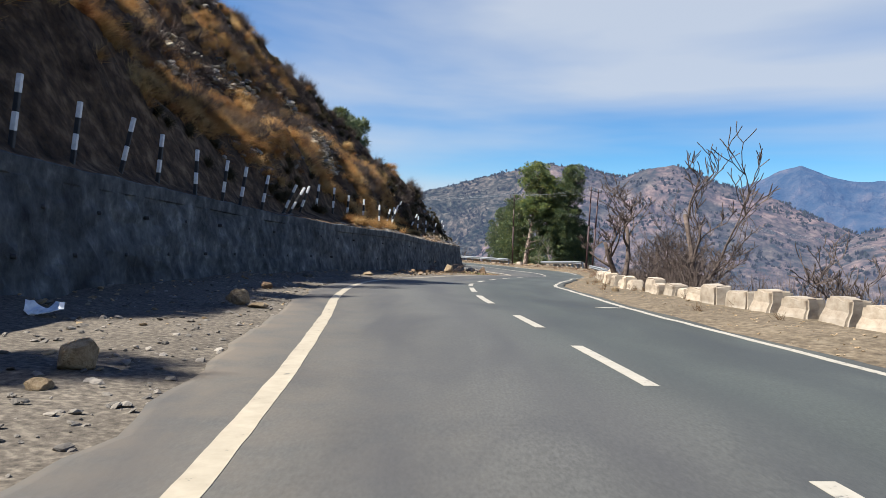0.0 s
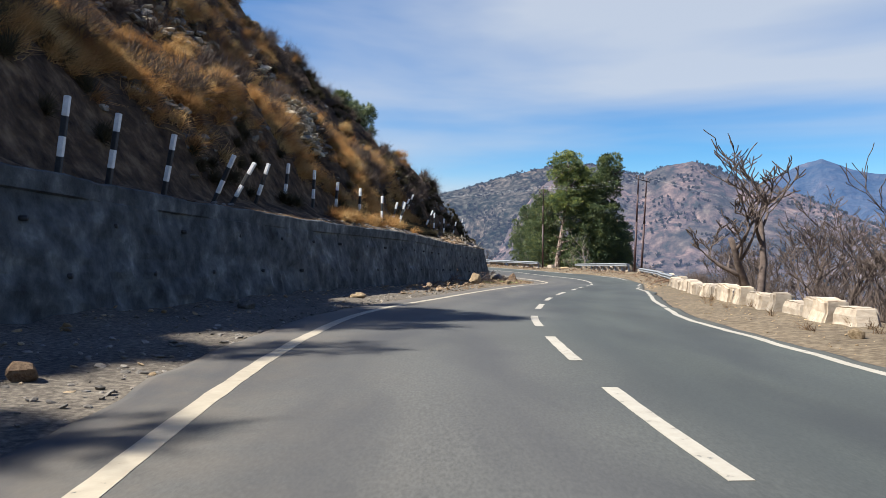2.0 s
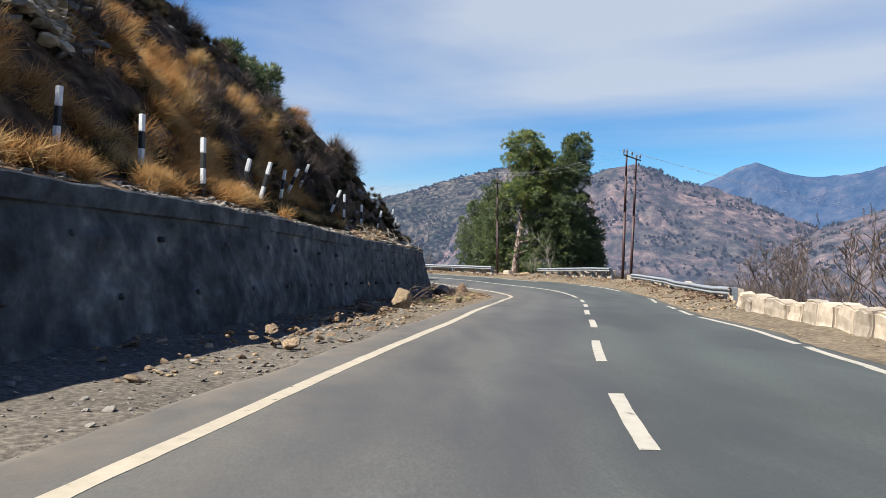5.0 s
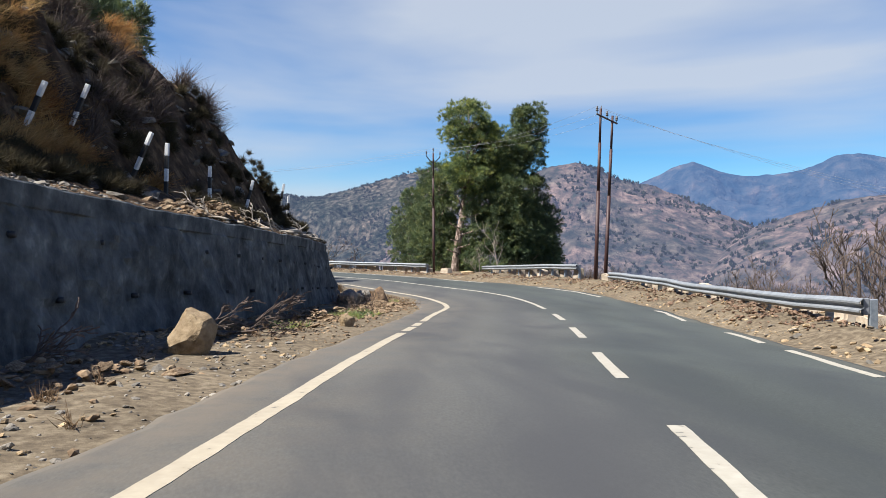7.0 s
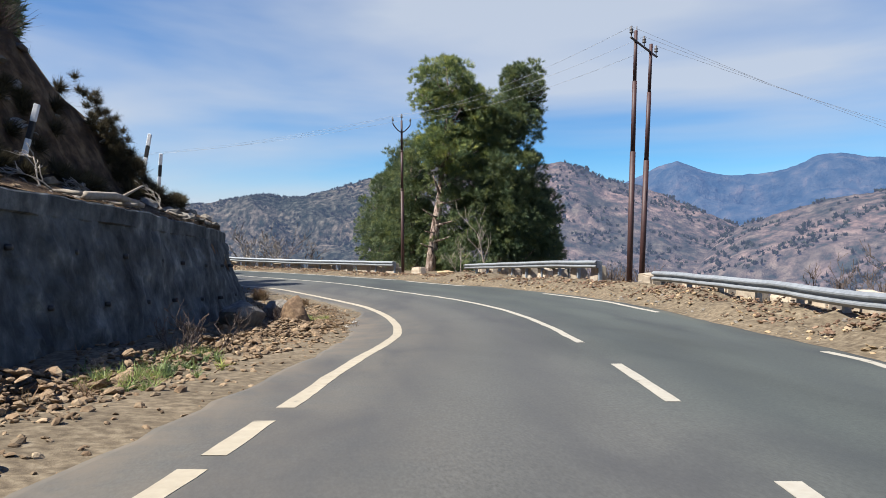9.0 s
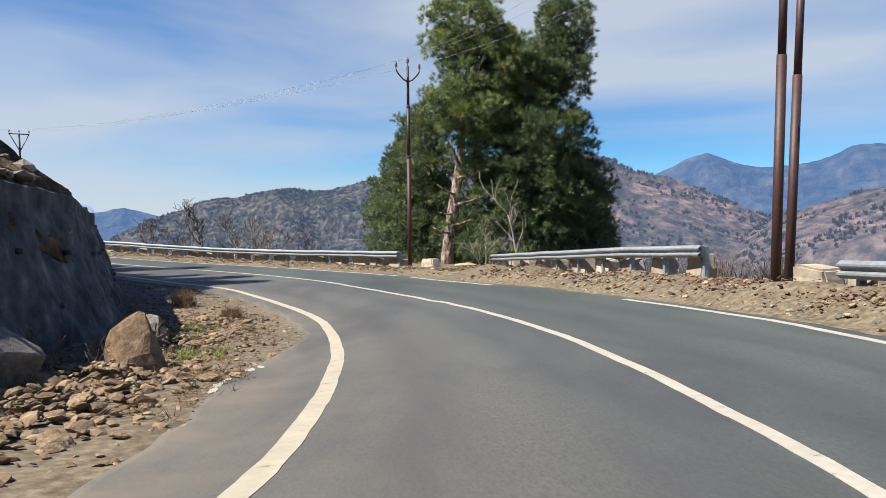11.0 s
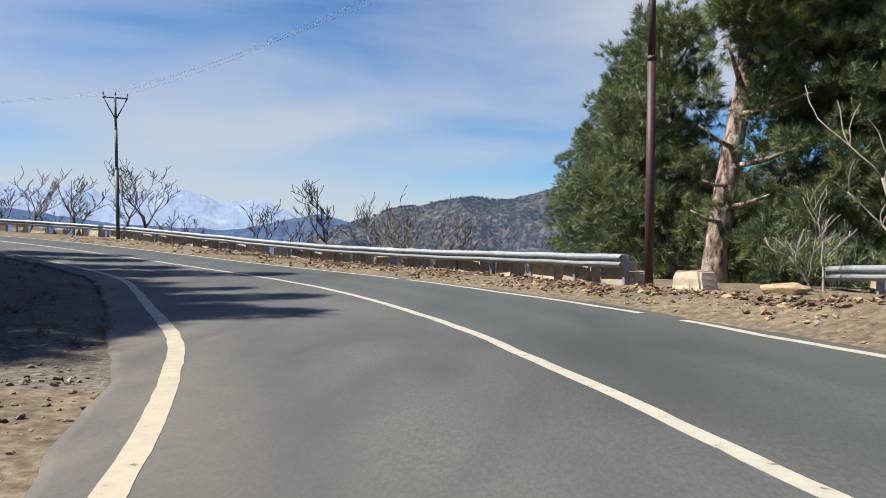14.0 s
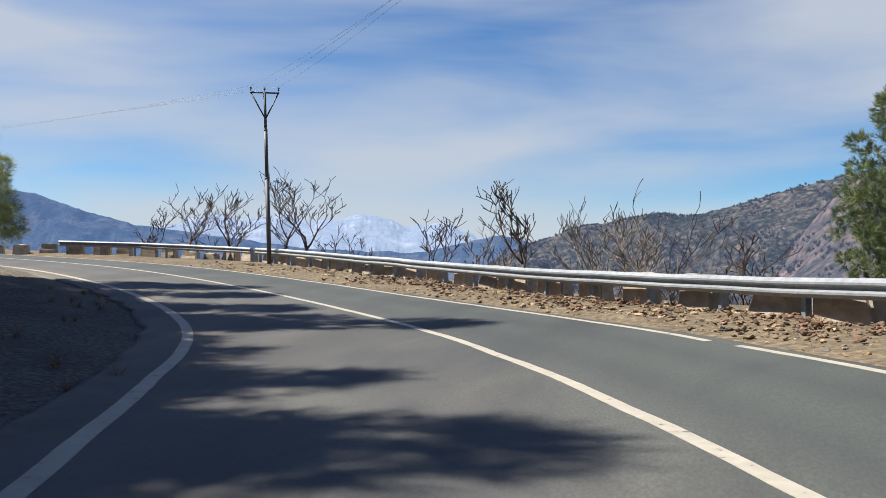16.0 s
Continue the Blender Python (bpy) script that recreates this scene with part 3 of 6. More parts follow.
rows = np.r_[np.arange(-40, 4, 0.8), np.arange(4, WALL_END + 0.01, 0.16)]
pts = []
for s in rows:
    f, w = float(foot(s)), float(wall_height(s))
    hs = np.linspace(-0.5, w - 0.36, 22)
    lean = float(batter(s)) - 0.3
    o = [f + 0.30 - (lean + 0.3) * max(0.0, h) / w + stone_relief(s, h) for h in hs]
    f -= lean
    wave = 0.04 * fbm(s * 0.7, 2.0) + 0.015 * fbm(s * 3, 6.0)
    o += [f + 0.04 + 0.02 * fbm(s, 3.0), f + 0.05, f + 0.02, f - 0.25, f - 0.6, f - 0.6]
    hs = np.r_[hs, w - 0.33, w - 0.03 + wave, w + wave, w + 0.015 + wave, w + wave, w - 1.2]
    x, y, z = at(np.full(len(hs), s), np.array(o))
    z = float(at(s, f)[2])
    pts.append(np.stack([x, y, z + hs], 1))
wall = tagged(grid_object("retaining_wall", np.array(pts), MASONRY, flip=True, smooth=False), "weathered grey masonry retaining wall below the hillside", "retaining wall", kind="structure")
# weep holes are black plugs: the dark inside is put into the colour
for k, s in enumerate(np.arange(3.0, 105, 2.35)):
    for h in (1.75, 0.85):
        q = s + (0.0 if h > 1 else 1.1) + 0.2 * fbm(s, h)
        f, w = float(foot(q)), float(wall_height(q))
        a, b = (Vector((*(float(v) for v in at(q, f + 0.30 - float(batter(q)) * h / w + d)[:2]), float(at(q, f)[2]) + h)) for d in (-0.1, 0.045))
        rod("weep_hole", a, b, 0.05, POST_BLACK, wall, 0.047, 8)
end = np.array(pts[-1])
mesh_object("wall_end", [*end, (*at(WALL_END, foot(WALL_END) - 1.5)[:2], end[0][2])], [tuple(range(len(end) + 1))], MASONRY, wall)

rows = np.arange(-40, S_END - 1, 0.55)
ups = np.r_[0.25, 0.45, np.linspace(0.7, 6, 16), np.linspace(6.5, 34, 34), 38, 46]
hillside = tagged(grid_object("hillside", np.array([[hill_point(s, u) for u in ups] for s in rows]), SLOPE), "steep rocky hillside with dry brown earth above the road", "hillside", kind="structure")

# ---- valley floor and mountains ----
EYE_POINT = Vector((4.0, 50.0, 0.8))
# ridges and valley floor: a bluish glow stands in for the air's haze
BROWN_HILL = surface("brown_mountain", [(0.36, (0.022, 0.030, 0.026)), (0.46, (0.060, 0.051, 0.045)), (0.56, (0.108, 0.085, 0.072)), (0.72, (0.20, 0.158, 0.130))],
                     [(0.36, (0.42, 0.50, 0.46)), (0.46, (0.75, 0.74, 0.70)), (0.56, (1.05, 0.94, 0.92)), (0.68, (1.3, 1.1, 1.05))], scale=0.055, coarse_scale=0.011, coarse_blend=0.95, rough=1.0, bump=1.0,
                     bump_scale=0.04, distance=18, haze_glow=0.085, haze_glow_colour=(0.44, 0.54, 0.90), detail=8, sheen=0.0)
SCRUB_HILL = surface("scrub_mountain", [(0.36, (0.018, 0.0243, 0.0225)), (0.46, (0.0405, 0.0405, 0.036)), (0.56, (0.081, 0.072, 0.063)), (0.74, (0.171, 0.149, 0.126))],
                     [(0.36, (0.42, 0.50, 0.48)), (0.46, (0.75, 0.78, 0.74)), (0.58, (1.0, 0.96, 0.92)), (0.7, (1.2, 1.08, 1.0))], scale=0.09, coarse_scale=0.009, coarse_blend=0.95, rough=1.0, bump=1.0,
                     bump_scale=0.05, distance=14, haze_glow=0.05, haze_glow_colour=(0.36, 0.54, 1.0), detail=8, sheen=0.0)
# far trees glow faintly like their ridges, in place of haze
FAR_TREES = surface("far_tree_foliage", [(0.3, (0.012, 0.018, 0.012)), (0.7, (0.035, 0.04, 0.022))], scale=0.05, rough=0.9, bump=0, haze_glow=0.07, haze_glow_colour=(0.44, 0.54, 0.90), vary=0.4, sheen=0.0)
# farthest ranges: haze is put into bluish base colours and a stronger glow
HAZE_BLUE_HILL = surface("haze_blue_mountain", [(0.38, (0.014, 0.0245, 0.035)), (0.55, (0.035, 0.042, 0.049)), (0.72, (0.077, 0.0665, 0.063))], scale=0.02, rough=1.0, bump=1.0, bump_scale=0.02,
                    distance=25, haze_glow=0.135, haze_glow_colour=(0.26, 0.47, 1.0), detail=9, sheen=0.0)
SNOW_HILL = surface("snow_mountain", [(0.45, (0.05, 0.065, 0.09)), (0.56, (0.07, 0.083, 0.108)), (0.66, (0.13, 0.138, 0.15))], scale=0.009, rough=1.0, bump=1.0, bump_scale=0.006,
                    distance=60, haze_glow=0.29, haze_glow_colour=(0.55, 0.70, 1.0), detail=9, sheen=0.0)

rad = np.r_[1, 40, np.geomspace(70, 4800, 34)]
ang = np.radians(np.arange(0, 361, 3))
far = np.array([[(EYE_POINT.x + r * math.sin(a), EYE_POINT.y + r * math.cos(a), -62 - 14 * fbm(r * math.sin(a) * 0.004, r * math.cos(a) * 0.004)) for a in ang] for r in rad])
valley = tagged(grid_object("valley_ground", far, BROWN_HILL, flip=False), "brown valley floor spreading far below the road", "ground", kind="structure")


def mountain(name, crest, radius, depth, material, label, rough_deg, base=-70.0, spurs=1.0, step=0.12):
    """A ridge all along its skyline: crest holds bearing and height of the skyline, both in degrees, as seen from the road."""
    az = np.arange(crest[0][0], crest[-1][0], step)
    el = np.interp(az, [c[0] for c in crest], [c[1] for c in crest])
    n = 40
    out = np.zeros((len(az), n + 6, 3))
    for i, (a, e) in enumerate(zip(az, el)):
        ca, sa = math.cos(math.radians(a)), math.sin(math.radians(a))
        e += rough_deg * fbm(a * 0.8, radius * 0.01, 0, 5)
        top = EYE_POINT.z + math.tan(math.radians(e)) * radius
        for k in range(n + 6):
            q = k / (n - 1)
            r = radius - depth * (1 - q)
            if q <= 1:
                spur = noise.ridged_multi_fractal((sa * r * 0.0045 + 0.002 * ca * r, ca * r * 0.004 + radius, 0.3), 0.9, 2.1, 6, 1.0, 2.0) - 1.1
                z = base + (top - base) * (q ** 0.85) + spurs * spur * (top - base) * 0.34 * math.sin(math.pi * min(1, q)) ** 0.8
                z = min(z, base + (top - base) * min(1.0, q * 1.02 + 0.04))
            else:
                z = top - (q - 1) * depth * 0.9
            out[i, k] = (EYE_POINT.x + sa * r, EYE_POINT.y + ca * r, z)
    return tagged(grid_object(name, out, material, flip=True), label, "mountain", kind="structure")


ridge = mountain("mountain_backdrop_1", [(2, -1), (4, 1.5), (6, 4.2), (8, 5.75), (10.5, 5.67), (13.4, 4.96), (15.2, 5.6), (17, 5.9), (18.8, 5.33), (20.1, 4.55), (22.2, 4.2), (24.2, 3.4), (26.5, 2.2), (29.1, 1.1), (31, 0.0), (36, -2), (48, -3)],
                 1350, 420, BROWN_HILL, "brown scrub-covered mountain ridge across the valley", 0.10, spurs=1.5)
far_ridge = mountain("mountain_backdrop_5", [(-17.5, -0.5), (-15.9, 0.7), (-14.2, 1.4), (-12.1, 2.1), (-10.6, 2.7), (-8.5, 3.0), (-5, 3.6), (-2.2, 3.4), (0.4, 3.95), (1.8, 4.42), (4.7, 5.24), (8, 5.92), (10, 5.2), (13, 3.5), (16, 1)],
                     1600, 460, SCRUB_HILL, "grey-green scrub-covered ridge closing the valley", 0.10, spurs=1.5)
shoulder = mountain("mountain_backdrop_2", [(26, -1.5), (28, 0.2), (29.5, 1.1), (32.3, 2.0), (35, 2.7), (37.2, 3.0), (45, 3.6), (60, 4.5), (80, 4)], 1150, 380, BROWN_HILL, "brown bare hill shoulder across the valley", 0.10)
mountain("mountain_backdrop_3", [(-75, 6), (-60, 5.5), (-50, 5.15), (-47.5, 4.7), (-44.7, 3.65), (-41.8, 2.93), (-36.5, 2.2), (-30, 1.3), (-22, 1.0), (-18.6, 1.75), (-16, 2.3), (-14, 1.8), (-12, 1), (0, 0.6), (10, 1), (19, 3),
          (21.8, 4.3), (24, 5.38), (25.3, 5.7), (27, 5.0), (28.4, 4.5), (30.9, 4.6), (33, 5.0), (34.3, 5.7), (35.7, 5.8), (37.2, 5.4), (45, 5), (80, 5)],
         2400, 600, HAZE_BLUE_HILL, "hazy blue forested mountain range far away", 0.10)
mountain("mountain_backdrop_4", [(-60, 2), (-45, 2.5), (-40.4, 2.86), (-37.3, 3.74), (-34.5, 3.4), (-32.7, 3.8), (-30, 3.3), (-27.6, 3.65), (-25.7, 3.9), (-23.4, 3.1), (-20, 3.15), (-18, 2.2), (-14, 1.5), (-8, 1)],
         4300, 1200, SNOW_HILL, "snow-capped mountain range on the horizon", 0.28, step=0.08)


# ---- boundary blocks ----
def block_mesh(seed, length=0.98):
    rnd = random.Random(seed)
    bm = bmesh.new()
    bmesh.ops.create_cube(bm, size=1)
    for v in bm.verts:
        top = v.co.z > 0
        v.co.x *= length * (0.84 if top else 1.0)
        v.co.y *= 0.50 if not top else 0.36
        v.co.z = 0.64 if top else -0.12
        v.co += Vector((rnd.uniform(-0.04, 0.04), rnd.uniform(-0.03, 0.03), rnd.uniform(-0.04, 0.03) if top else 0))
    bmesh.ops.bevel(bm, geom=bm.edges[:], offset=0.045, segments=2, affect="EDGES")
    bmesh.ops.subdivide_edges(bm, edges=[e for e in bm.edges if e.calc_length() > 0.3], cuts=2, use_grid_fill=True)
    for v in bm.verts:
        v.co += Vector((fbm(v.co.x * 4, v.co.y * 4, seed), fbm(v.co.y * 4, v.co.z * 4, seed + 9), fbm(v.co.z * 4, v.co.x * 4, seed + 4))) * 0.05
    me = bpy.data.meshes.new("boundary_block")
    bm.to_mesh(me)
    bm.free()
    me.materials.append(CONCRETE)
    return me


BLOCKS = [block_mesh(k, L) for k, L in enumerate((0.98, 1.05, 0.9, 1.0))]
rng = random.Random(5)


def block(x, y, turn, tilt=0.0, sink=0.05, tall=1.0, label="rough cream stone boundary block standing on the road verge"):
    ob = new("boundary_block", rng.choice(BLOCKS))
    ob.matrix_world = pose(x, y, ground_at(x, y) - sink, rng.uniform(-4, 4), tilt + rng.uniform(-4, 4), turn + rng.uniform(-7, 7)) @ Matrix.Diagonal((rng.uniform(0.82, 1.15), rng.uniform(0.9, 1.25), rng.uniform(0.72, 0.98) * tall, 1))
    tagged(ob, label, "boundary block", "boundary blocks")


s = -6.0
while s < 36.2:
    if not 25.6 < s < 26.8:
        x, y, _ = at(s, 5.85 + rng.uniform(-0.12, 0.12))
        block(float(x), float(y), heading(s) + 90, tall=rng.uniform(0.6, 0.95))
    s += rng.uniform(1.15, 1.42)
s = 37.0
while s < 57.6:
    x, y, _ = at(s, table(s, (37, 5.75), (57, 4.95)))
    block(float(x), float(y), heading(s) + 90, sink=0.08, label="cream stone block set tight in a low parapet")
    s += 1.03
s = 61.0
while s < 84:
    x, y, _ = at(s, table(s, (61, 5.75), (84, 6.3)))
    block(float(x), float(y), heading(s) + 90, sink=0.12, label="cream stone boundary block behind the steel guardrail")
    s += rng.uniform(1.35, 1.7)

# ---- guardrails ----
BEAM = [(0.0, 0.43), (-0.02, 0.45), (-0.083, 0.495), (-0.083, 0.53), (0.0, 0.575), (0.0, 0.612), (-0.083, 0.655), (-0.083, 0.69), (-0.02, 0.738), (0.0, 0.755)]


def guardrail(corners, lifts, label, panel=4.0, post_gap=2.0):
    """A steel beam on posts along corners (x, y); lifts: height of its foot at each corner over the ground."""
    c = np.array(corners, float)
    u = np.r_[0, np.cumsum(np.linalg.norm(np.diff(c, axis=0), axis=1))]
    base = thing("guardrail", (c[0][0], c[0][1], ground_at(*c[0])), 0, label, "guardrail", "guardrails")
    origin = base.matrix_world.translation.copy()

    def place(q):
        x, y = np.interp(q, u, c[:, 0]), np.interp(q, u, c[:, 1])
        e = min(u[-1], q + 0.8), max(0, q - 0.8)
        d = Vector((np.interp(e[0], u, c[:, 0]) - np.interp(e[1], u, c[:, 0]), np.interp(e[0], u, c[:, 1]) - np.interp(e[1], u, c[:, 1]), 0)).normalized()
        s0, o0 = road_coords(x, y)
        z = float(at(s0, o0)[2]) + float(np.interp(q, u, lifts)) + 0.02 * fbm(q * 0.4, c[0][0])
        return Vector((x, y, z)), Vector((d.y, -d.x, 0))

    n = max(1, round(u[-1] / panel))
    for k in range(n):
        q0, q1 = u[-1] * k / n, min(u[-1], u[-1] * (k + 1) / n + 0.18)
        out = []
        for q in np.linspace(q0, q1, 6):
            p, side = place(q)
            shift = 0.006 * (k % 2)
            ring = [p + side * (d + shift) + Vector((0, 0, h)) for d, h in BEAM] + [p + side * (d + shift + 0.014) + Vector((0, 0, h)) for d, h in reversed(BEAM)]
            out.append([r - origin for r in ring] + [ring[0] - origin])
        ob = grid_object("beam", np.array([[tuple(v) for v in row] for row in out]), GALVANISED, base, smooth=False)
    for k in range(int(u[-1] / post_gap) + 1):
        p, side = place(min(u[-1] - 0.1, k * post_gap + 0.1))
        bm = box_bm(0.10, 0.15, 1.15, (0, 0, 0.16), 0.012)
        po = part("post", bm, POST_STEEL, base)
        po.matrix_local = Matrix.Translation(p + side * 0.20 - origin) @ Matrix.Rotation(math.atan2(side.y, side.x) + math.pi / 2, 4, "Z")
        bm = box_bm(0.10, 0.12, 0.3, (0, 0, 0.6), 0.01)
        bo = part("spacer", bm, GALVANISED, base)
        bo.matrix_local = Matrix.Translation(p + side * 0.07 - origin) @ Matrix.Rotation(math.atan2(side.y, side.x) + math.pi / 2, 4, "Z")
    return base


def road_places(pairs):
    return [tuple(float(v) for v in at(s, o)[:2]) for s, o in pairs]


guardrail(road_places([(59.7, 5.0), (64, 5.05), (70, 5.25), (76, 5.45), (82.6, 5.6)]), [0.02, 0.0, 0.02, 0.04, 0.0], "grey galvanised steel guardrail bent at its end, above a dirt bank")
guardrail([(15.95, 88.0), (15.3, 93), (14.5, 99), (13.55, 105.7)], [0.25, 0.17, 0.05, -0.22], "grey galvanised steel guardrail sagging towards the pine trees")
RAIL_LONG = [(9.05, 105.9), (7.3, 108.6), (5.3, 111.2), (2.7, 114.2), (-0.2, 116.9), (-4, 120.6), (-8.5, 124.6), (-14.2, 128.9), (-20.2, 132.8)]
guardrail(RAIL_LONG, [0.02] * 9, "long grey galvanised steel guardrail round the outside of the bend")
RAIL_FAR = [(-20.8, 133.2), (-24.5, 133.8), (-28.5, 133.4), (-33, 132.0)]
guardrail(RAIL_FAR, [0.0, 0.05, 0.1, 0.1], "grey galvanised steel guardrail beyond the gap in the bend")


def blocks_behind(corners, off, gap, label):
    c = np.array(corners, float)
    u = np.r_[0, np.cumsum(np.linalg.norm(np.diff(c, axis=0), axis=1))]
    q = 0.6
    while q < u[-1]:
        x, y = np.interp(q, u, c[:, 0]), np.interp(q, u, c[:, 1])
        x2, y2 = np.interp(q + 0.5, u, c[:, 0]), np.interp(q + 0.5, u, c[:, 1])
        d = Vector((x2 - x, y2 - y, 0)).normalized() if q + 0.5 < u[-1] else d
        block(x + d.y * off, y - d.x * off, math.degrees(math.atan2(d.y, d.x)), sink=rng.uniform(-0.06, 0.02), tall=1.05, label=label)
        q += gap * rng.uniform(0.85, 1.15)


blocks_behind([(15.6, 88.0), (15.0, 93), (14.2, 99), (13.5, 105.7)], 0.75, 2.0, "cream stone boundary block behind the sagging guardrail")
blocks_behind(RAIL_LONG, 0.45, 1.7, "cream stone boundary block half buried behind the long guardrail")
blocks_behind(RAIL_FAR + [(-37, 130)], 0.6, 1.5, "cream stone boundary block behind the far guardrail")
for x, y in ((10.55, 105.1), (9.3, 106.5), (-35.5, 129.6), (-37, 128.9), (-38.5, 128.3)):
    block(x, y, heading(road_coords(x, y)[0]) + 90, tall=0.85, label="cream stone boundary block beside the rail's open end")


# ---- power poles ----
def pole_shaft(base, height, radii, material, lean=(0, 0)):
    z = -0.4
    for k, (h, r) in enumerate(radii):
        a, b = z, h * height
        rod("shaft", (lean[0] * a, lean[1] * a, a), (lean[0] * b, lean[1] * b, b), r, material, base, r * 0.97, 12)
        if k:
            rod("collar", (lean[0] * (a - 0.06), lean[1] * (a - 0.06), a - 0.06), (lean[0] * (a + 0.05), lean[1] * (a + 0.05), a + 0.05), r * 1.35, material, base, r * 1.3, 12)
        z = b


def insulator(p, parent, up=(0, 0, 1), size=1.0):
    v, f = [], []
    up = Vector(up).normalized()
    p = Vector(p)
    prof = [(0, 0.012), (0.10, 0.012), (0.11, 0.045), (0.14, 0.055), (0.15, 0.025), (0.18, 0.05), (0.21, 0.045), (0.23, 0.02), (0.27, 0.03), (0.28, 0.008)]
    tube(v, f, [p + up * d * size for d, _ in prof], [r * size for _, r in prof], 8)
    return mesh_object("insulator", v, f, DARK_POLE, parent, "dark brown porcelain insulator", True)


TOPS = {}
pa = Vector((15.8, 84.2, ground_at(15.8, 84.2)))
pb = Vector((16.65, 85.15, ground_at(16.65, 85.15)))
twin = thing("power_pole", pa, 0, "rust-red steel twin power pole joined by a cross arm", "power pole", "power poles")
HT = 9.05
for q in (pa, pb):
    lean = (0.035, 0.0) if q is pa else (0.05, 0.0)
    z = -0.5
    for k, (h, r) in enumerate(((0.52, 0.105), (0.8, 0.085), (1.0, 0.065))):
        a, b = z, h * HT
        off = q - pa
        rod("shaft", off + Vector((lean[0] * a, 0, a)), off + Vector((lean[0] * b, 0, b)), r, RUST, twin, r * 0.97, 12)
        z = b
arm_a = Vector((0.035 * HT - 0.35, -0.39, HT - 0.35))
arm_b = (pb - pa) + Vector((0.05 * HT + 0.42, 0.47, HT - 0.35))
twin_arm = rod("cross_arm", arm_a, arm_b, 0.055, DARK_POLE, twin, sides=4)
twin_tops = []
for k in (0.02, 0.5, 0.98):
    p = arm_a.lerp(arm_b, k)
    insulator(p, twin_arm, size=1.5)
    twin_tops.append(pa + p + Vector((0, 0, 0.4)))
rod("spike", arm_a.lerp(arm_b, 0.22), arm_a.lerp(arm_b, 0.22) + Vector((0, 0, 0.55)), 0.02, DARK_POLE, twin)

pc = Vector((9.6, 105.35, ground_at(9.6, 105.35)))
single = thing("power_pole", pc, 20, "rust-red steel power pole with a vee-shaped arm", "power pole", "power poles")
H2 = 9.5
pole_shaft(single, H2, ((0.55, 0.10), (0.8, 0.082), (1.0, 0.065)), RUST)
single_tops = []
for sgn in (-1, 1):
    v, f = [], []
    tube(v, f, [(0, 0, H2 - 0.75), (sgn * 0.25, 0, H2 - 0.62), (sgn * 0.52, 0, H2 - 0.35), (sgn * 0.6, 0, H2 - 0.2)], [0.035] * 4, 6)
    arm = mesh_object("cross_arm", v, f, RUST, single)
    insulator((sgn * 0.6, 0, H2 - 0.22), arm, size=1.4)
    single_tops.append(single.matrix_world @ Vector((sgn * 0.6, 0, H2 + 0.15)))
insulator((0, 0, H2), single, size=1.5)
single_tops.insert(1, single.matrix_world @ Vector((0, 0, H2 + 0.4)))

pd = Vector((-18.3, 131.2, ground_at(-18.3, 131.2)))
vee = thing("power_pole", pd, 32, "dark steel power pole with a triangular bracket", "power pole", "power poles")
H3 = 8.6
pole_shaft(vee, H3, ((0.5, 0.11), (0.78, 0.09), (1.0, 0.07)), DARK_POLE, (-0.03, 0))
cx = -0.03 * H3
vee_arm = rod("cross_arm", (cx - 0.72, 0, H3 - 0.02), (cx + 0.72, 0, H3 - 0.02), 0.045, DARK_POLE, vee, sides=4)
for sgn in (-1, 1):
    rod("brace", (cx + 0.05, 0, H3 - 1.35), (cx + sgn * 0.66, 0, H3 - 0.05), 0.035, DARK_POLE, vee, sides=4)
vee_tops = []
for k in (-0.68, 0.0, 0.68):
    insulator((cx + k, 0, H3), vee_arm, size=1.1)
    vee_tops.append(vee.matrix_world @ Vector((cx + k, 0, H3 + 0.3)))


def wire(a, b, sag):
    v, f = [], []
    n = 14
    p = [a.lerp(b, k / n) - Vector((0, 0, 4 * sag * (k / n) * (1 - k / n))) for k in range(n + 1)]
    tube(v, f, p, [0.0055] * (n + 1), 4)
    ob = mesh_object("power_line", v, f, WIRE)
    tagged(ob, "thin grey power line strung between poles", "cable", "power lines")


for a, b in zip(twin_tops, single_tops):
    wire(a, b, 0.5)
for a, b in zip(single_tops, reversed(vee_tops)):
    wire(a, b, 0.7)
for k, a in enumerate(twin_tops):
    wire(a, Vector((62 + k, 98 - 2 * k, 1.0)), 1.2)
for k, a in enumerate(vee_tops):
    wire(a, Vector((-75 + k, 128 - 2 * k, 6.5)), 1.0)

# ---- striped marker posts above the wall ----
POSTS = [(13.4, 0.9, 5), (15.6, 0.9, 6), (17.8, 0.85, 6), (19.9, 0.81, 12), (22.1, 0.89, 5), (23.9, 0.6, 2), (26.1, 0.69, 7), (27.4, 0.6, 9), (29.2, 0.6, 11), (31.4, 0.77, 24), (33.5, 1.5, 31),
         (36.0, 1.98, 20), (38.4, 2.16, 7), (41.0, 2.26, 3), (43.7, 2.42, 5), (46.1, 2.19, 2), (48.0, 1.64, 1), (51.2, 1.96, 15), (52.8, 1.92, 17), (58.6, 3.2, 10), (60.9, 3.8, 25), (63.4, 4.1, 23),
         (64.7, 3.0, 26), (66.2, 2.6, 2), (69.7, 2.4, 1), (74.5, 2.35, 14), (83.9, 2.6, 10), (84.7, 2.3, 4)]


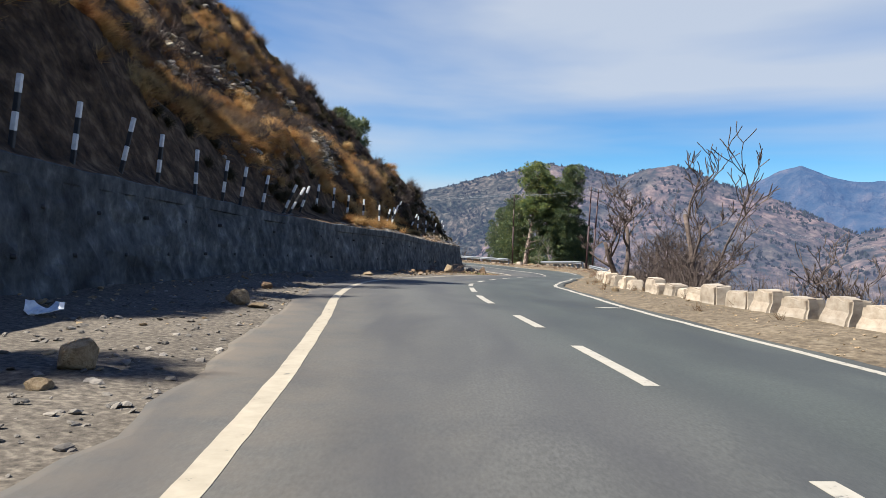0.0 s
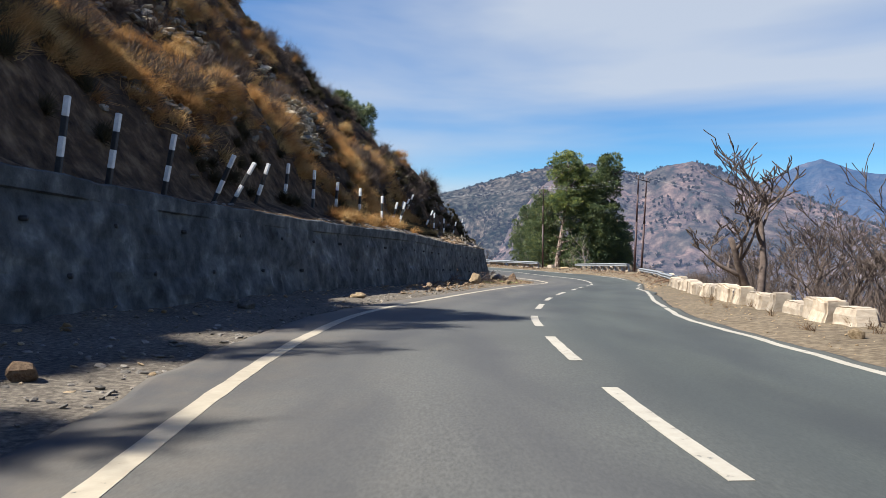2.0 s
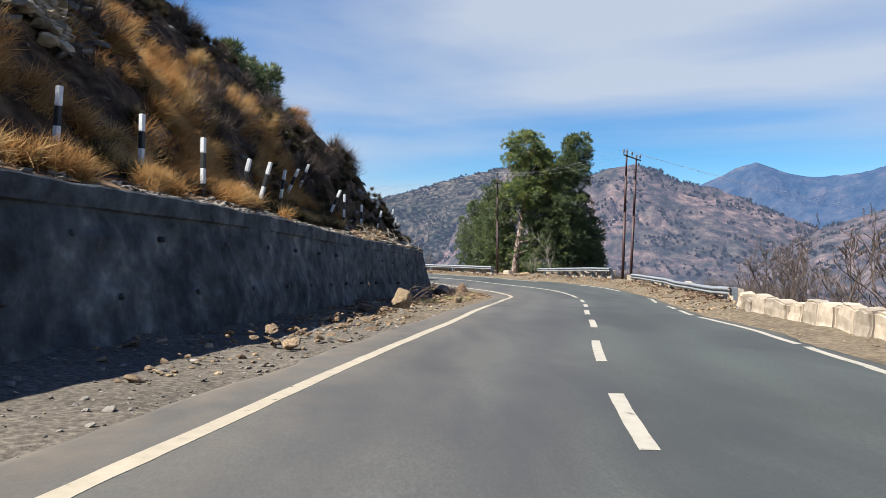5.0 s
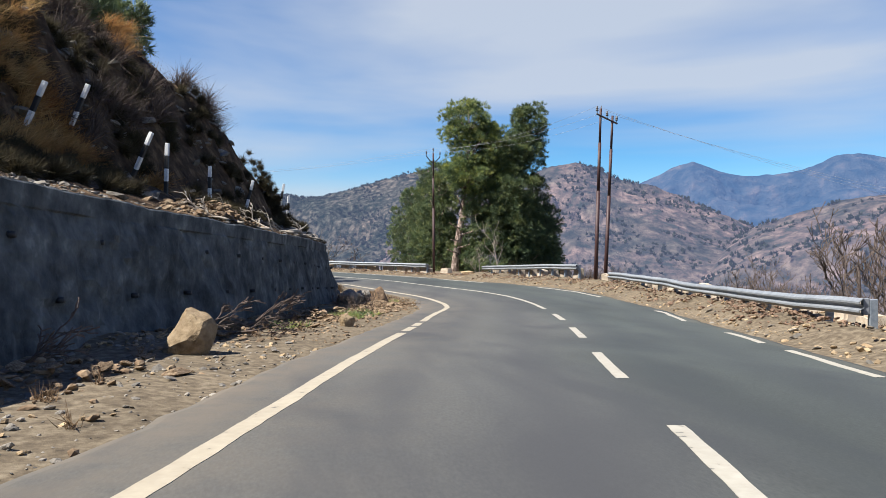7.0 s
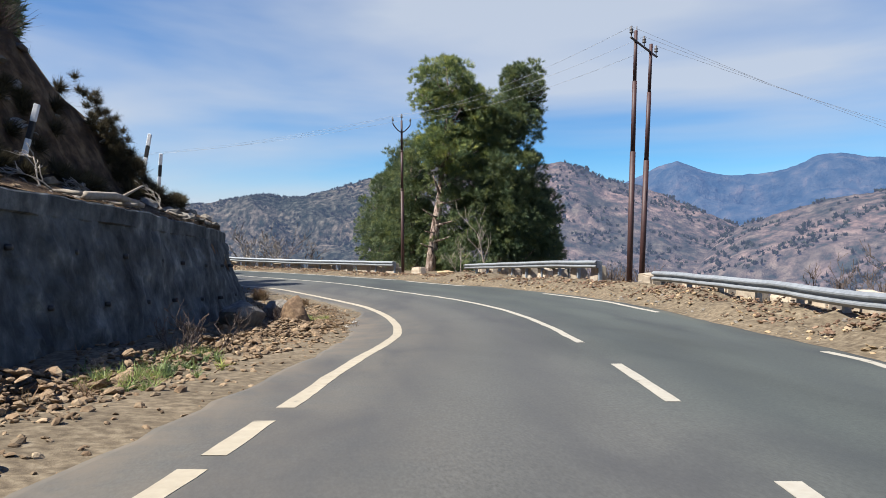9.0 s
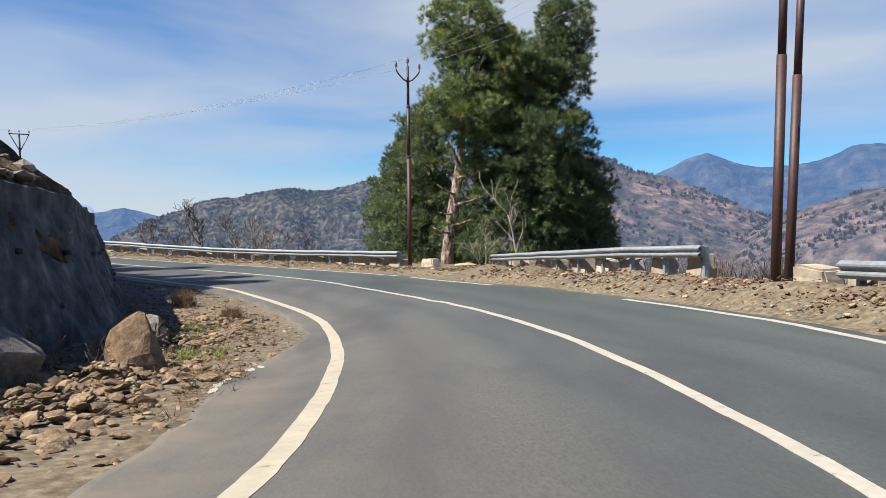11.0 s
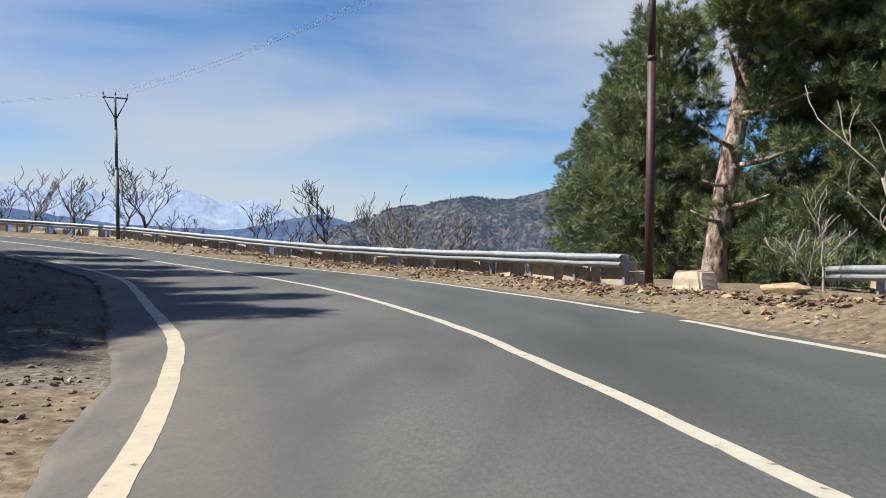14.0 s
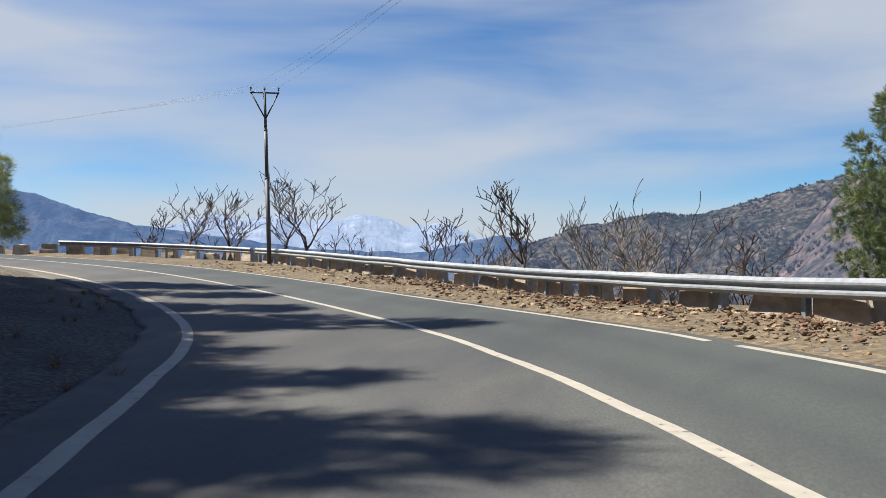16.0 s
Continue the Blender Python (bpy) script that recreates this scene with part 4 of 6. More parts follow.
def marker_post(place, lean, turn, height):
    base = thing("marker_post", place, turn, "thin black-and-white striped marker post leaning on the slope", "marker post", "marker posts", (0, lean))
    n = 4
    z = -0.4
    for k in range(n):
        z1 = height * (k + 1) / n
        bm = box_bm(0.105, 0.105, z1 - z, (0, 0, (z + z1) / 2), 0.012)
        part("white_band" if k % 2 else "black_band", bm, POST_WHITE if k % 2 else POST_BLACK, base)
        z = z1


for s, u, lean in POSTS:
    p = hill_point(s, u)
    marker_post(p + Vector((0, 0, -0.05)), lean, heading(s) + rng.uniform(-8, 8), rng.uniform(1.42, 1.5))


# ---- rocks ----
def rock_mesh(seed, sub=2, flat=0.75, jag=0.35, peak=0.0):
    bm = bmesh.new()
    bmesh.ops.create_icosphere(bm, subdivisions=sub, radius=1)
    for v in bm.verts:
        d = 1 + jag * fbm(v.co.x * 0.9 + seed * 3, v.co.y * 0.9, v.co.z * 0.9, 2)
        v.co *= d
    for k in range(9):
        n = Vector(noise.random_unit_vector())
        lim = 0.62 + 0.2 * noise.random()
        for v in bm.verts:
            q = v.co.dot(n)
            if q > lim:
                v.co -= n * (q - lim) * 0.92
    for v in bm.verts:
        k = 1 - peak * (v.co.z + 1) * 0.5
        v.co = Vector((v.co.x * k, v.co.y * k, v.co.z * flat))
    me = bpy.data.meshes.new("rock")
    bm.to_mesh(me)
    bm.free()
    return me


def boulder(x, y, size, seed, material, label, flat=0.85, turn=0, sink=0.25, jag=0.3, stretch=1.0, peak=0.0):
    me = rock_mesh(seed, 3, flat, jag, peak)
    me.materials.append(material)
    ob = new("boulder", me)
    ob.matrix_world = pose(x, y, ground_at(x, y) + size * flat * (0.8 - sink), 0, 0, turn) @ Matrix.Diagonal((size * stretch, size, size, 1))
    return tagged(ob, label, "boulder", "boulders")


x, y, _ = at(56.2, -6.05)
boulder(float(x), float(y), 0.53, 3, ROCK, "large tawny sandstone boulder at the foot of the wall", 0.95, 20, peak=0.6)
x, y, _ = at(80.6, -6.0)
boulder(float(x), float(y), 0.56, 11, BROWN_ROCK, "brown pointed boulder on the stony verge", 1.0, 60, peak=0.5)
x, y, _ = at(79.2, -7.3)
boulder(float(x), float(y), 0.62, 7, GREY_ROCK, "dark grey boulder against the wall", 0.8)
x, y, _ = at(84, -6.6)
boulder(float(x), float(y), 0.5, 17, GREY_ROCK, "dark rounded boulder near the wall's end", 0.8)
x, y, _ = at(62.9, -5.25)
boulder(float(x), float(y), 0.2, 23, ROCK, "small tan boulder on the verge", 0.95)
boulder(12.0, 103.4, 0.42, 47, ROCK, "pale broken slab of rock beside the pine trunk", 0.4, 30, stretch=1.3)
boulder(-3.3, 6.95, 0.2, 29, ROCK, "brown rock lying on the gravel verge", 1.0)
boulder(-4.54, 19.86, 0.17, 33, BROWN_ROCK, "squat brown rock on the gravel verge", 0.8)
boulder(-3.2, 6.1, 0.11, 31, ROCK, "small brown rock on the gravel verge", 0.7)
boulder(-3.75, 14.2, 0.24, 37, ROCK, "chunky brown slab of rock on the verge", 0.75, 10, stretch=1.2, peak=0.3)
boulder(-3.35, 14.05, 0.17, 39, ROCK, "low tan slab lying against a larger one", 0.4, 40, stretch=1.3)
x, y, _ = at(24.5, 4.6)
boulder(float(x), float(y), 0.14, 53, ROCK, "small brown rock on the valley verge", 0.7)
x, y, _ = at(34.6, -5.4)
boulder(float(x), float(y), 0.2, 41, ROCK, "pale squarish rock lying at the edge of the shade", 0.6, 15, stretch=1.4)
x, y, _ = at(29.4, -6.5)
boulder(float(x), float(y), 0.22, 43, GREY_ROCK, "grey rock fallen below the wall", 0.7)


def rubble(name, spots, material, label):
    """Many small stones in one mesh: spots hold x, y, z and size."""
    base = [rock_mesh(100 + k, 1, 0.42, 0.5) for k in range(6)]
    shapes = [(np.array([v.co[:] for v in me.vertices]), np.array([p.vertices[:] for p in me.polygons])) for me in base]
    V, F, n = [], [], 0
    r = np.random.RandomState(len(spots))
    for x, y, z, size in spots:
        v, f = shapes[r.randint(6)]
        rot = np.array(Euler((r.uniform(-0.5, 0.5), r.uniform(-0.5, 0.5), r.uniform(0, 6.3))).to_matrix())
        V.append((v * size * r.uniform(0.7, 1.3, 3)) @ rot.T + (x, y, z + size * 0.2))
        F.append(f + n)
        n += len(v)
    me = bpy.data.meshes.new(name)
    me.from_pydata(np.concatenate(V).tolist(), [], np.concatenate(F).tolist())
    me.materials.append(material)
    return tagged(new(name, me), label, "rubble", kind="stuff")


rs = np.random.RandomState(8)
spots, grey_spots, pile_spots = [], [], []
for _ in range(9000):
    s = rs.uniform(2, 98) if rs.uniform() < 0.35 else rs.uniform(56, 94)
    f, l = float(foot(s)), float(lines_left(s)) - 0.95
    w = rs.uniform(0, 1) ** 1.2
    o = f + 0.3 + (l - f) * w
    dens = table(s, (2, 0.7), (30, 0.55), (50, 0.8), (57, 1), (92, 1), (97, 0.3)) * (0.6 + 1.1 * fbm(s * 0.35, o * 0.7))
    if rs.uniform() > dens * (1.15 - 0.75 * w):
        continue
    x, y, z = (float(v) for v in at(s, o))
    size = 0.025 + 0.07 * rs.uniform() ** 2.4 * (1.2 - 0.7 * w)
    (pile_spots if s > 58 else spots if rs.uniform() < 0.6 else grey_spots).append((x, y, z + level(s, o), size))
for _ in range(9000):
    s = rs.uniform(56, 140)
    o = float(lines_right(s)) + 0.5 + 3.0 * rs.uniform()
    if rs.uniform() > 0.55 + 1.1 * fbm(s * 0.4, o):
        continue
    x, y, z = (float(v) for v in at(s, o))
    (spots if rs.uniform() < 0.75 else grey_spots).append((x, y, z + level(s, o), 0.02 + 0.075 * rs.uniform() ** 3))
for ps, po, n, spread in ((62.5, -6.9, 60, 0.9), (66, -6.8, 330, 1.1), (69, -6.6, 170, 1.2), (72, -6.5, 260, 1.2), (75, -6.2, 240, 1.1), (77.5, -6.0, 260, 1.1), (80, -6.2, 320, 1.4), (83.5, -6.0, 240, 1.6), (88, -6.0, 160, 1.8), (59.5, -7.0, 60, 0.9), (53, -6.6, 110, 1.2), (48, -5.6, 90, 1.8), (43, -5.4, 60, 1.8)):
    for _ in range(int(n * 1.5)):
        s, o = ps + rs.normal() * spread, po + rs.normal() * 0.62
        if not float(foot(s)) + 0.35 < o < float(lines_left(s)) - 0.9:
            continue
        x, y, z = (float(v) for v in at(s, o))
        heap = 0.16 * math.exp(-((s - ps) / spread) ** 2 - ((o - po) / 0.6) ** 2) * rs.uniform()
        pile_spots.append((x, y, z + level(s, o) + 1.5 * heap, 0.03 + 0.07 * rs.uniform() ** 1.9 + (0.08 * rs.uniform() if rs.uniform() < 0.10 else 0.0)))
for _ in range(2600):
    s = rs.uniform(80, 100)
    o = float(lines_left(s)) - 0.58 - 5.0 * rs.uniform()
    if o < float(foot(s)) + 0.35:
        continue
    x, y, z = (float(v) for v in at(s, o))
    (pile_spots if rs.uniform() < 0.7 else grey_spots).append((x, y, z + level(s, o), 0.012 + 0.045 * rs.uniform() ** 2.5))
for _ in range(2600):
    s = rs.uniform(3, 58)
    o = float(lines_left(s)) - 0.85 - 3.2 * rs.uniform() ** 1.3
    if o < float(foot(s)) + 0.35:
        continue
    x, y, z = (float(v) for v in at(s, o))
    grey_spots.append((x, y, z + level(s, o), 0.014 + 0.055 * rs.uniform() ** 3))
for _ in range(700):
    s = rs.uniform(-5, 57)
    o = float(lines_right(s)) + 0.5 + 2.0 * rs.uniform()
    x, y, z = (float(v) for v in at(s, o))
    spots.append((x, y, z + level(s, o), 0.012 + 0.03 * rs.uniform() ** 3))
rubble("verge_rubble", spots, ROCK, "tan broken stones scattered along the road verges")
litter = []
for _ in range(7600):
    s = rs.uniform(97, 128) if rs.uniform() < 0.45 else rs.uniform(60, 98)
    o = float(lines_right(s)) + 1.75 + 0.55 * rs.normal()
    if o < float(lines_right(s)) + 0.75 or fbm(s * 0.5, o, 21) < -0.15:
        continue
    x, y, z = (float(v) for v in at(s, o))
    litter.append((x, y, z + level(s, o) + 0.06 * rs.uniform(), 0.02 + 0.06 * rs.uniform() ** 2))
rubble("berm_litter", litter, LITTER, "reddish-brown earth clods and litter heaped under the guardrails")
pile_spots.sort(key=lambda p: -p[3])
LOOSE = [rock_mesh(140 + k, 2, 0.4, 0.5) for k in range(6)]
for me in LOOSE:
    me.materials.append(PILE_STONE)
for k, (x, y, z, size) in enumerate(pile_spots[:300]):
    ob = new("loose_stone", LOOSE[k % 6])
    ob.matrix_world = pose(x, y, z + size * 0.2, rs.uniform(-25, 25), rs.uniform(-25, 25), rs.uniform(0, 360)) @ Matrix.Diagonal((size * rs.uniform(0.8, 1.3), size * rs.uniform(0.8, 1.2), size * rs.uniform(0.6, 1.0), 1))
    tagged(ob, "flat broken brown stone lying on the verge", "stone", "loose stones")
rubble("stone_heaps", pile_spots[300:], PILE_STONE, "flat broken brown stones heaped along the foot of the wall")
rubble("grey_rubble", grey_spots, GREY_ROCK, "grey broken stones scattered along the road verges")
crag = []
for s0, u0, n, spread in ((33, 3.2, 60, 0.8), (38, 4.2, 70, 0.8), (43, 5.2, 130, 0.8), (50, 5.6, 90, 1.0), (56, 4.8, 80, 1.0)):
    for _ in range(n):
        s, u = s0 + rs.normal() * spread * 1.6, max(0.6, u0 + rs.normal() * spread * 0.6)
        p = hill_point(s, u)
        crag.append((p.x, p.y, p.z - 0.02, 0.06 + 0.2 * rs.uniform() ** 2))
for s0, u0, n, spread in ((46.5, 6.4, 220, 1.1), (44.0, 9.0, 160, 1.2), (30, 6.0, 50, 1.5), (36, 9, 60, 2.0), (62, 4.2, 80, 1.8), (57, 12, 120, 3.0), (66, 5.8, 90, 1.6), (74, 3.2, 70, 1.8), (50, 15, 120, 3), (82, 1.4, 90, 2.2)):
    for _ in range(n):
        s, u = s0 + rs.normal() * spread, max(0.6, u0 + rs.normal() * spread * 0.8)
        p = hill_point(s, u)
        crag.append((p.x, p.y, p.z - 0.02, 0.08 + 0.22 * rs.uniform() ** 2))
for s0, u0, n, spread in ((46.5, 7.9, 60, 0.7), (49.5, 6.8, 80, 0.6), (52.5, 5.8, 60, 0.55), (41.5, 9.2, 50, 0.8)):
    for _ in range(n):
        s, u = s0 + rs.normal() * spread * 1.3, u0 + rs.normal() * spread * 0.5
        p = hill_point(s, u)
        crag.append((p.x, p.y, p.z + 0.05, 0.14 + 0.26 * rs.uniform() ** 2))
for _ in range(220):
    s = rs.uniform(30, 88)
    p = hill_point(s, rs.uniform(0.3, 0.9))
    crag.append((p.x, p.y, p.z - 0.02, 0.04 + 0.09 * rs.uniform() ** 2))
for _ in range(700):
    s = 43.5 + 15 * rs.uniform() ** 1.3
    p = hill_point(s, 0.3 + 1.1 * rs.uniform() ** 1.5)
    crag.append((p.x, p.y, p.z - 0.01, 0.03 + 0.07 * rs.uniform() ** 2))
# pale layered rock standing out of the face: slabs one above the other
slabs = []
for s0, u0, n, w in ((46.2, 5.0, 60, 0.55), (47.2, 5.8, 70, 0.6), (48.2, 6.7, 60, 0.7), (40.5, 8.6, 40, 0.9), (43.5, 9.4, 40, 0.9), (37, 9.5, 30, 0.8), (33, 7.0, 24, 0.7), (52, 9.5, 30, 1.0)):
    for _ in range(n):
        s, u = s0 + rs.normal() * w, u0 + rs.normal() * w * 0.45
        p = hill_point(s, u)
        slabs.append((p.x + 0.2, p.y, p.z + 0.05 + 0.12 * rs.uniform(), 0.13 + 0.24 * rs.uniform() ** 1.5))
rubble("layered_outcrops", slabs, PALE_ROCK, "pale layered rock outcrops standing out of the hillside")
heap = []
for _ in range(420):
    s = 65.7 + 2.0 * rs.normal()
    u = 0.35 + abs(0.55 * rs.normal())
    p = hill_point(s, u)
    heap.append((p.x, p.y, p.z + 0.45 * math.exp(-((s - 65.7) / 1.5) ** 2 - ((u - 0.9) / 0.6) ** 2) * rs.uniform(), 0.04 + 0.11 * rs.uniform() ** 2))
rubble("slide_heap", heap, PILE_STONE, "brown stones and clods of a small landslip on the wall's top")
rubble("hill_crags", crag, GREY_ROCK, "pale rock outcrops breaking through the hillside")


# ---- vegetation ----
def blades(centres, normals, per, length, width, spread, seed, droop=0.0, up=0.3):
    """Triangles fanning out from each centre, as arrays of corners and faces."""
    r = np.random.RandomState(seed)
    n = len(centres)
    c = np.repeat(centres, per, axis=0)
    d = np.repeat(normals, per, axis=0) + r.normal(size=(n * per, 3)) * spread + np.array([0, 0, up])
    d /= np.linalg.norm(d, axis=1)[:, None] + 1e-9
    side = np.cross(d, r.normal(size=(n * per, 3)))
    side /= np.linalg.norm(side, axis=1)[:, None] + 1e-9
    L = length * r.uniform(0.55, 1.15, (n * per, 1))
    w = width * r.uniform(0.7, 1.3, (n * per, 1))
    c = c + r.normal(size=c.shape) * length * 0.12
    tip = c + d * L - np.array([0, 0, 1.0]) * droop * L
    v = np.stack([c - side * w, c + side * w, tip], 1).reshape(-1, 3)
    return v, np.arange(n * per * 3).reshape(-1, 3)


def blade_object(name, v, f, material, parent=None):
    me = bpy.data.meshes.new(name)
    me.vertices.add(len(v))
    me.vertices.foreach_set("co", np.ascontiguousarray(v, dtype=np.float32).ravel())
    me.loops.add(len(f) * 3)
    me.loops.foreach_set("vertex_index", np.ascontiguousarray(f, dtype=np.int32).ravel())
    me.polygons.add(len(f))
    me.polygons.foreach_set("loop_start", np.arange(0, len(f) * 3, 3, dtype=np.int32))
    me.materials.append(material)
    me.update(calc_edges=True)
    ob = new(name, me)
    if parent is not None:
        ob.parent = parent
    return ob


def crown_blades(lobes, seed, puff_gap=0.78, needle=0.30, per=24, fill=1.0, wide=0.0095):
    """Needle tufts gathered in puffs over the lobes (centre, radii)."""
    r = np.random.RandomState(seed)
    C, N = [], []
    for (cx, cy, cz, rx, ry, rz) in lobes:
        area = 4 * math.pi * ((rx * ry) ** 1.6 / 3 + (rx * rz) ** 1.6 / 3 + (ry * rz) ** 1.6 / 3) ** (1 / 1.6)
        for _ in range(int(area / puff_gap**2 * fill)):
            d = r.normal(size=3)
            d /= np.linalg.norm(d)
            k = r.uniform(0.55, 1.05)
            p = np.array([cx, cy, cz]) + d * np.array([rx, ry, rz]) * k
            pr = r.uniform(0.45, 0.85)
            m = 26
            q = r.normal(size=(m, 3)) + d * 0.5 + np.array([0, 0, 0.35])
            q /= np.linalg.norm(q, axis=1)[:, None]
            C.append(p + q * np.array([pr, pr, pr * 0.65]) * r.uniform(0.5, 1.0, (m, 1)))
            N.append(q)
    return blades(np.concatenate(C), np.concatenate(N), per, needle, wide, 0.5, seed + 1)


def pine(x, y, trunk_points, radii, lobes, seed, label, stubs=(), fill=1.0, needle=0.30, per=24, wide=0.0095, leaf=NEEDLE):
    z = ground_at(x, y)
    base = thing("pine_tree", (x, y, z), 0, label, "pine tree", "pine trees")
    v, f = [], []
    tube(v, f, [(px - x, py - y, pz - z) for px, py, pz in trunk_points], radii, 12)
    mesh_object("trunk", v, f, BARK, base, "", True)
    for a, b, r in stubs:
        v, f = [], []
        a, b = Vector(a) - Vector((x, y, z)), Vector(b) - Vector((x, y, z))
        mid = a.lerp(b, 0.5) + Vector((0, 0, -0.06))
        tube(v, f, [a, mid, b], [r, r * 0.7, r * 0.35], 6)
        mesh_object("broken_branch", v, f, BARK, base, "", True)
    R = random.Random(seed)
    for lobe in lobes:
        c = Vector(lobe[:3])
        h = min(max(c.z - 0.8, trunk_points[0][2] + 1), trunk_points[-1][2])
        k = np.interp(h, [p[2] for p in trunk_points], range(len(trunk_points)))
        i = int(min(k, len(trunk_points) - 2))
        a = Vector(trunk_points[i]).lerp(Vector(trunk_points[i + 1]), k - i)
        for _ in range(3):
            b = c + Vector((R.uniform(-1, 1) * lobe[3], R.uniform(-1, 1) * lobe[4], R.uniform(-0.5, 1) * lobe[5])) * 0.7
            v, f = [], []
            o = Vector((x, y, z))
            tube(v, f, [a - o, a.lerp(b, 0.5) + Vector((0, 0, -0.25)) - o, b - o], [0.09, 0.06, 0.025], 6)
            mesh_object("limb", v, f, BARK, base, "", True)
    v, f = crown_blades(lobes, seed, fill=fill, needle=needle, per=per, wide=wide)
    blade_object("crown", v - np.array([x, y, z]), f, leaf, base)
    return base


pine(11.75, 108.8, [(11.75, 108.8, -3.2), (11.8, 108.8, -1.6), (12.1, 108.9, 0.6), (12.55, 109.0, 3.2), (12.7, 109.2, 5.6), (13.3, 109.4, 10.4)], [0.42, 0.34, 0.30, 0.24, 0.15, 0.06],
     [(13.0, 109.4, 10.7, 1.9, 1.8, 1.6), (13.6, 109.6, 8.0, 2.0, 2.0, 1.7), (14.6, 110.0, 6.0, 2.6, 2.2, 1.8), (12.9, 108.5, 5.6, 1.7, 1.3, 1.5), (15.3, 109.6, 8.8, 1.5, 1.6, 1.5), (14.5, 109.6, 10.0, 0.9, 0.9, 0.8), (11.7, 109.2, 9.5, 0.7, 0.7, 0.6), (11.6, 109.0, 6.4, 0.8, 0.8, 0.6), (16.2, 109.2, 7.2, 0.9, 0.9, 0.8)], 21, "tall pine tree with a scarred trunk and broken branches",
     [((12.4, 108.8, 2.4), (13.9, 107.9, 2.8), 0.09), ((12.2, 108.7, 1.0), (13.6, 107.8, 1.4), 0.10), ((12.0, 108.7, -0.1), (12.9, 107.8, 0.2), 0.09), ((12.2, 108.7, 1.5), (11.2, 108.0, 2.0), 0.08),
      ((12.5, 108.8, 3.0), (11.9, 108.2, 4.3), 0.09), ((11.9, 108.6, -0.5), (11.0, 108.0, -0.2), 0.07), ((12.6, 108.9, 3.6), (13.6, 108.0, 4.2), 0.08), ((12.1, 108.7, 0.5), (11.3, 108.1, 0.6), 0.06)])
pine(17.0, 110.0, [(17.0, 110, -4.5), (17.2, 110, 2), (17.8, 110, 7), (18.9, 109.8, 10.8)], [0.34, 0.26, 0.16, 0.05],
     [(18.6, 109.6, 10.5, 1.5, 1.7, 1.7), (18.1, 109.8, 8.0, 1.6, 1.9, 1.6), (16.4, 109.6, 7.6, 1.9, 2.0, 1.5), (17.0, 109.6, 4.8, 2.8, 2.6, 2.1), (15.4, 109.2, 3.4, 2.6, 2.2, 1.8), (15.9, 109.2, 1.4, 3.2, 2.4, 2.1),
      (18.2, 110.0, 1.6, 2.6, 2.6, 2.2), (15.2, 109.0, -1.2, 3.4, 2.2, 1.9), (18.6, 110, -1.4, 2.8, 2.6, 2.2), (17.4, 109.4, 9.4, 0.8, 0.8, 0.8)], 22, "dense dark green pine tree below the road's edge", leaf=SHADED_NEEDLE)
pine(20.1, 113.0, [(20.1, 113, -8), (20.1, 113, 0), (20.1, 113, 4.4)], [0.3, 0.2, 0.05],
     [(19.8, 112.7, 2.6, 1.6, 1.9, 1.6), (20.0, 113, 0.4, 2.0, 2.4, 2.0), (19.8, 112.8, -2.2, 2.5, 2.6, 2.2)], 23, "young dark green pine tree on the valley slope", leaf=SHADED_NEEDLE)
pine(11.0, 113.0, [(11.0, 113, -6), (11.0, 113, 1), (11.0, 113, 6.4)], [0.26, 0.17, 0.04],
     [(11.2, 112.9, 5.2, 1.1, 1.2, 1.3), (11.1, 112.9, 3.2, 1.7, 1.7, 1.4), (10.9, 112.9, 1.1, 2.3, 2.1, 1.6), (12.0, 112.2, -1.1, 2.8, 2.2, 1.8)], 24, "olive-green pine tree standing behind the power pole", leaf=SHADED_NEEDLE)
z = ground_at(11.1, 122.0)
pine(11.1, 122.0, [(11.1, 122.0, z - 0.5), (11.1, 122.0, 1), (11.4, 122.0, 7.8)], [0.3, 0.2, 0.05],
     [(11.4, 122.0, 6.9, 1.2, 1.2, 1.3), (11.3, 122.0, 4.8, 1.8, 1.8, 1.5), (11.0, 122.0, 2.4, 2.2, 2.2, 1.7), (11.4, 122.0, -0.4, 2.5, 2.4, 1.9), (11.0, 122.0, -3.2, 2.6, 2.5, 2.0)], 27, "tall olive-green pine tree standing down the slope", leaf=SHADED_NEEDLE, fill=0.9, per=18, needle=0.32, wide=0.011)
z = ground_at(10.2, 136.5)
pine(10.2, 136.5, [(10.2, 136.5, z - 0.5), (10.2, 136.5, 0), (10.5, 136.5, 6.2)], [0.34, 0.24, 0.05],
     [(10.5, 136.5, 5.4, 1.2, 1.2, 1.2), (10.2, 136.5, 3.4, 1.9, 2.0, 1.5), (10.0, 136.5, 1.0, 2.5, 2.5, 1.7), (10.6, 136.5, -1.8, 2.9, 2.7, 2.0), (10.0, 136.5, -4.6, 3.0, 3.0, 2.2)], 25, "tall olive-green pine tree far down the valley slope", leaf=SHADED_NEEDLE, fill=0.8, per=17, needle=0.32, wide=0.012)
for k, (x, y, h) in enumerate(((-46, 138, 8.0), (-50, 141, 9.5), (-55, 143, 9.0))):
    z = ground_at(x, y)
    g = -0.4
    pine(x, y, [(x, y, min(z, g) - 0.5), (x, y, g + h * 0.5), (x, y, g + h)], [0.2, 0.14, 0.03],
         [(x, y, g + h * 0.82, 0.9, 0.9, h * 0.18), (x, y, g + h * 0.55, 1.5, 1.5, h * 0.2), (x, y, g + h * 0.28, 1.9, 1.9, h * 0.2)], 40 + k, "dark pine tree far along the road", fill=0.6, per=9, needle=0.45)


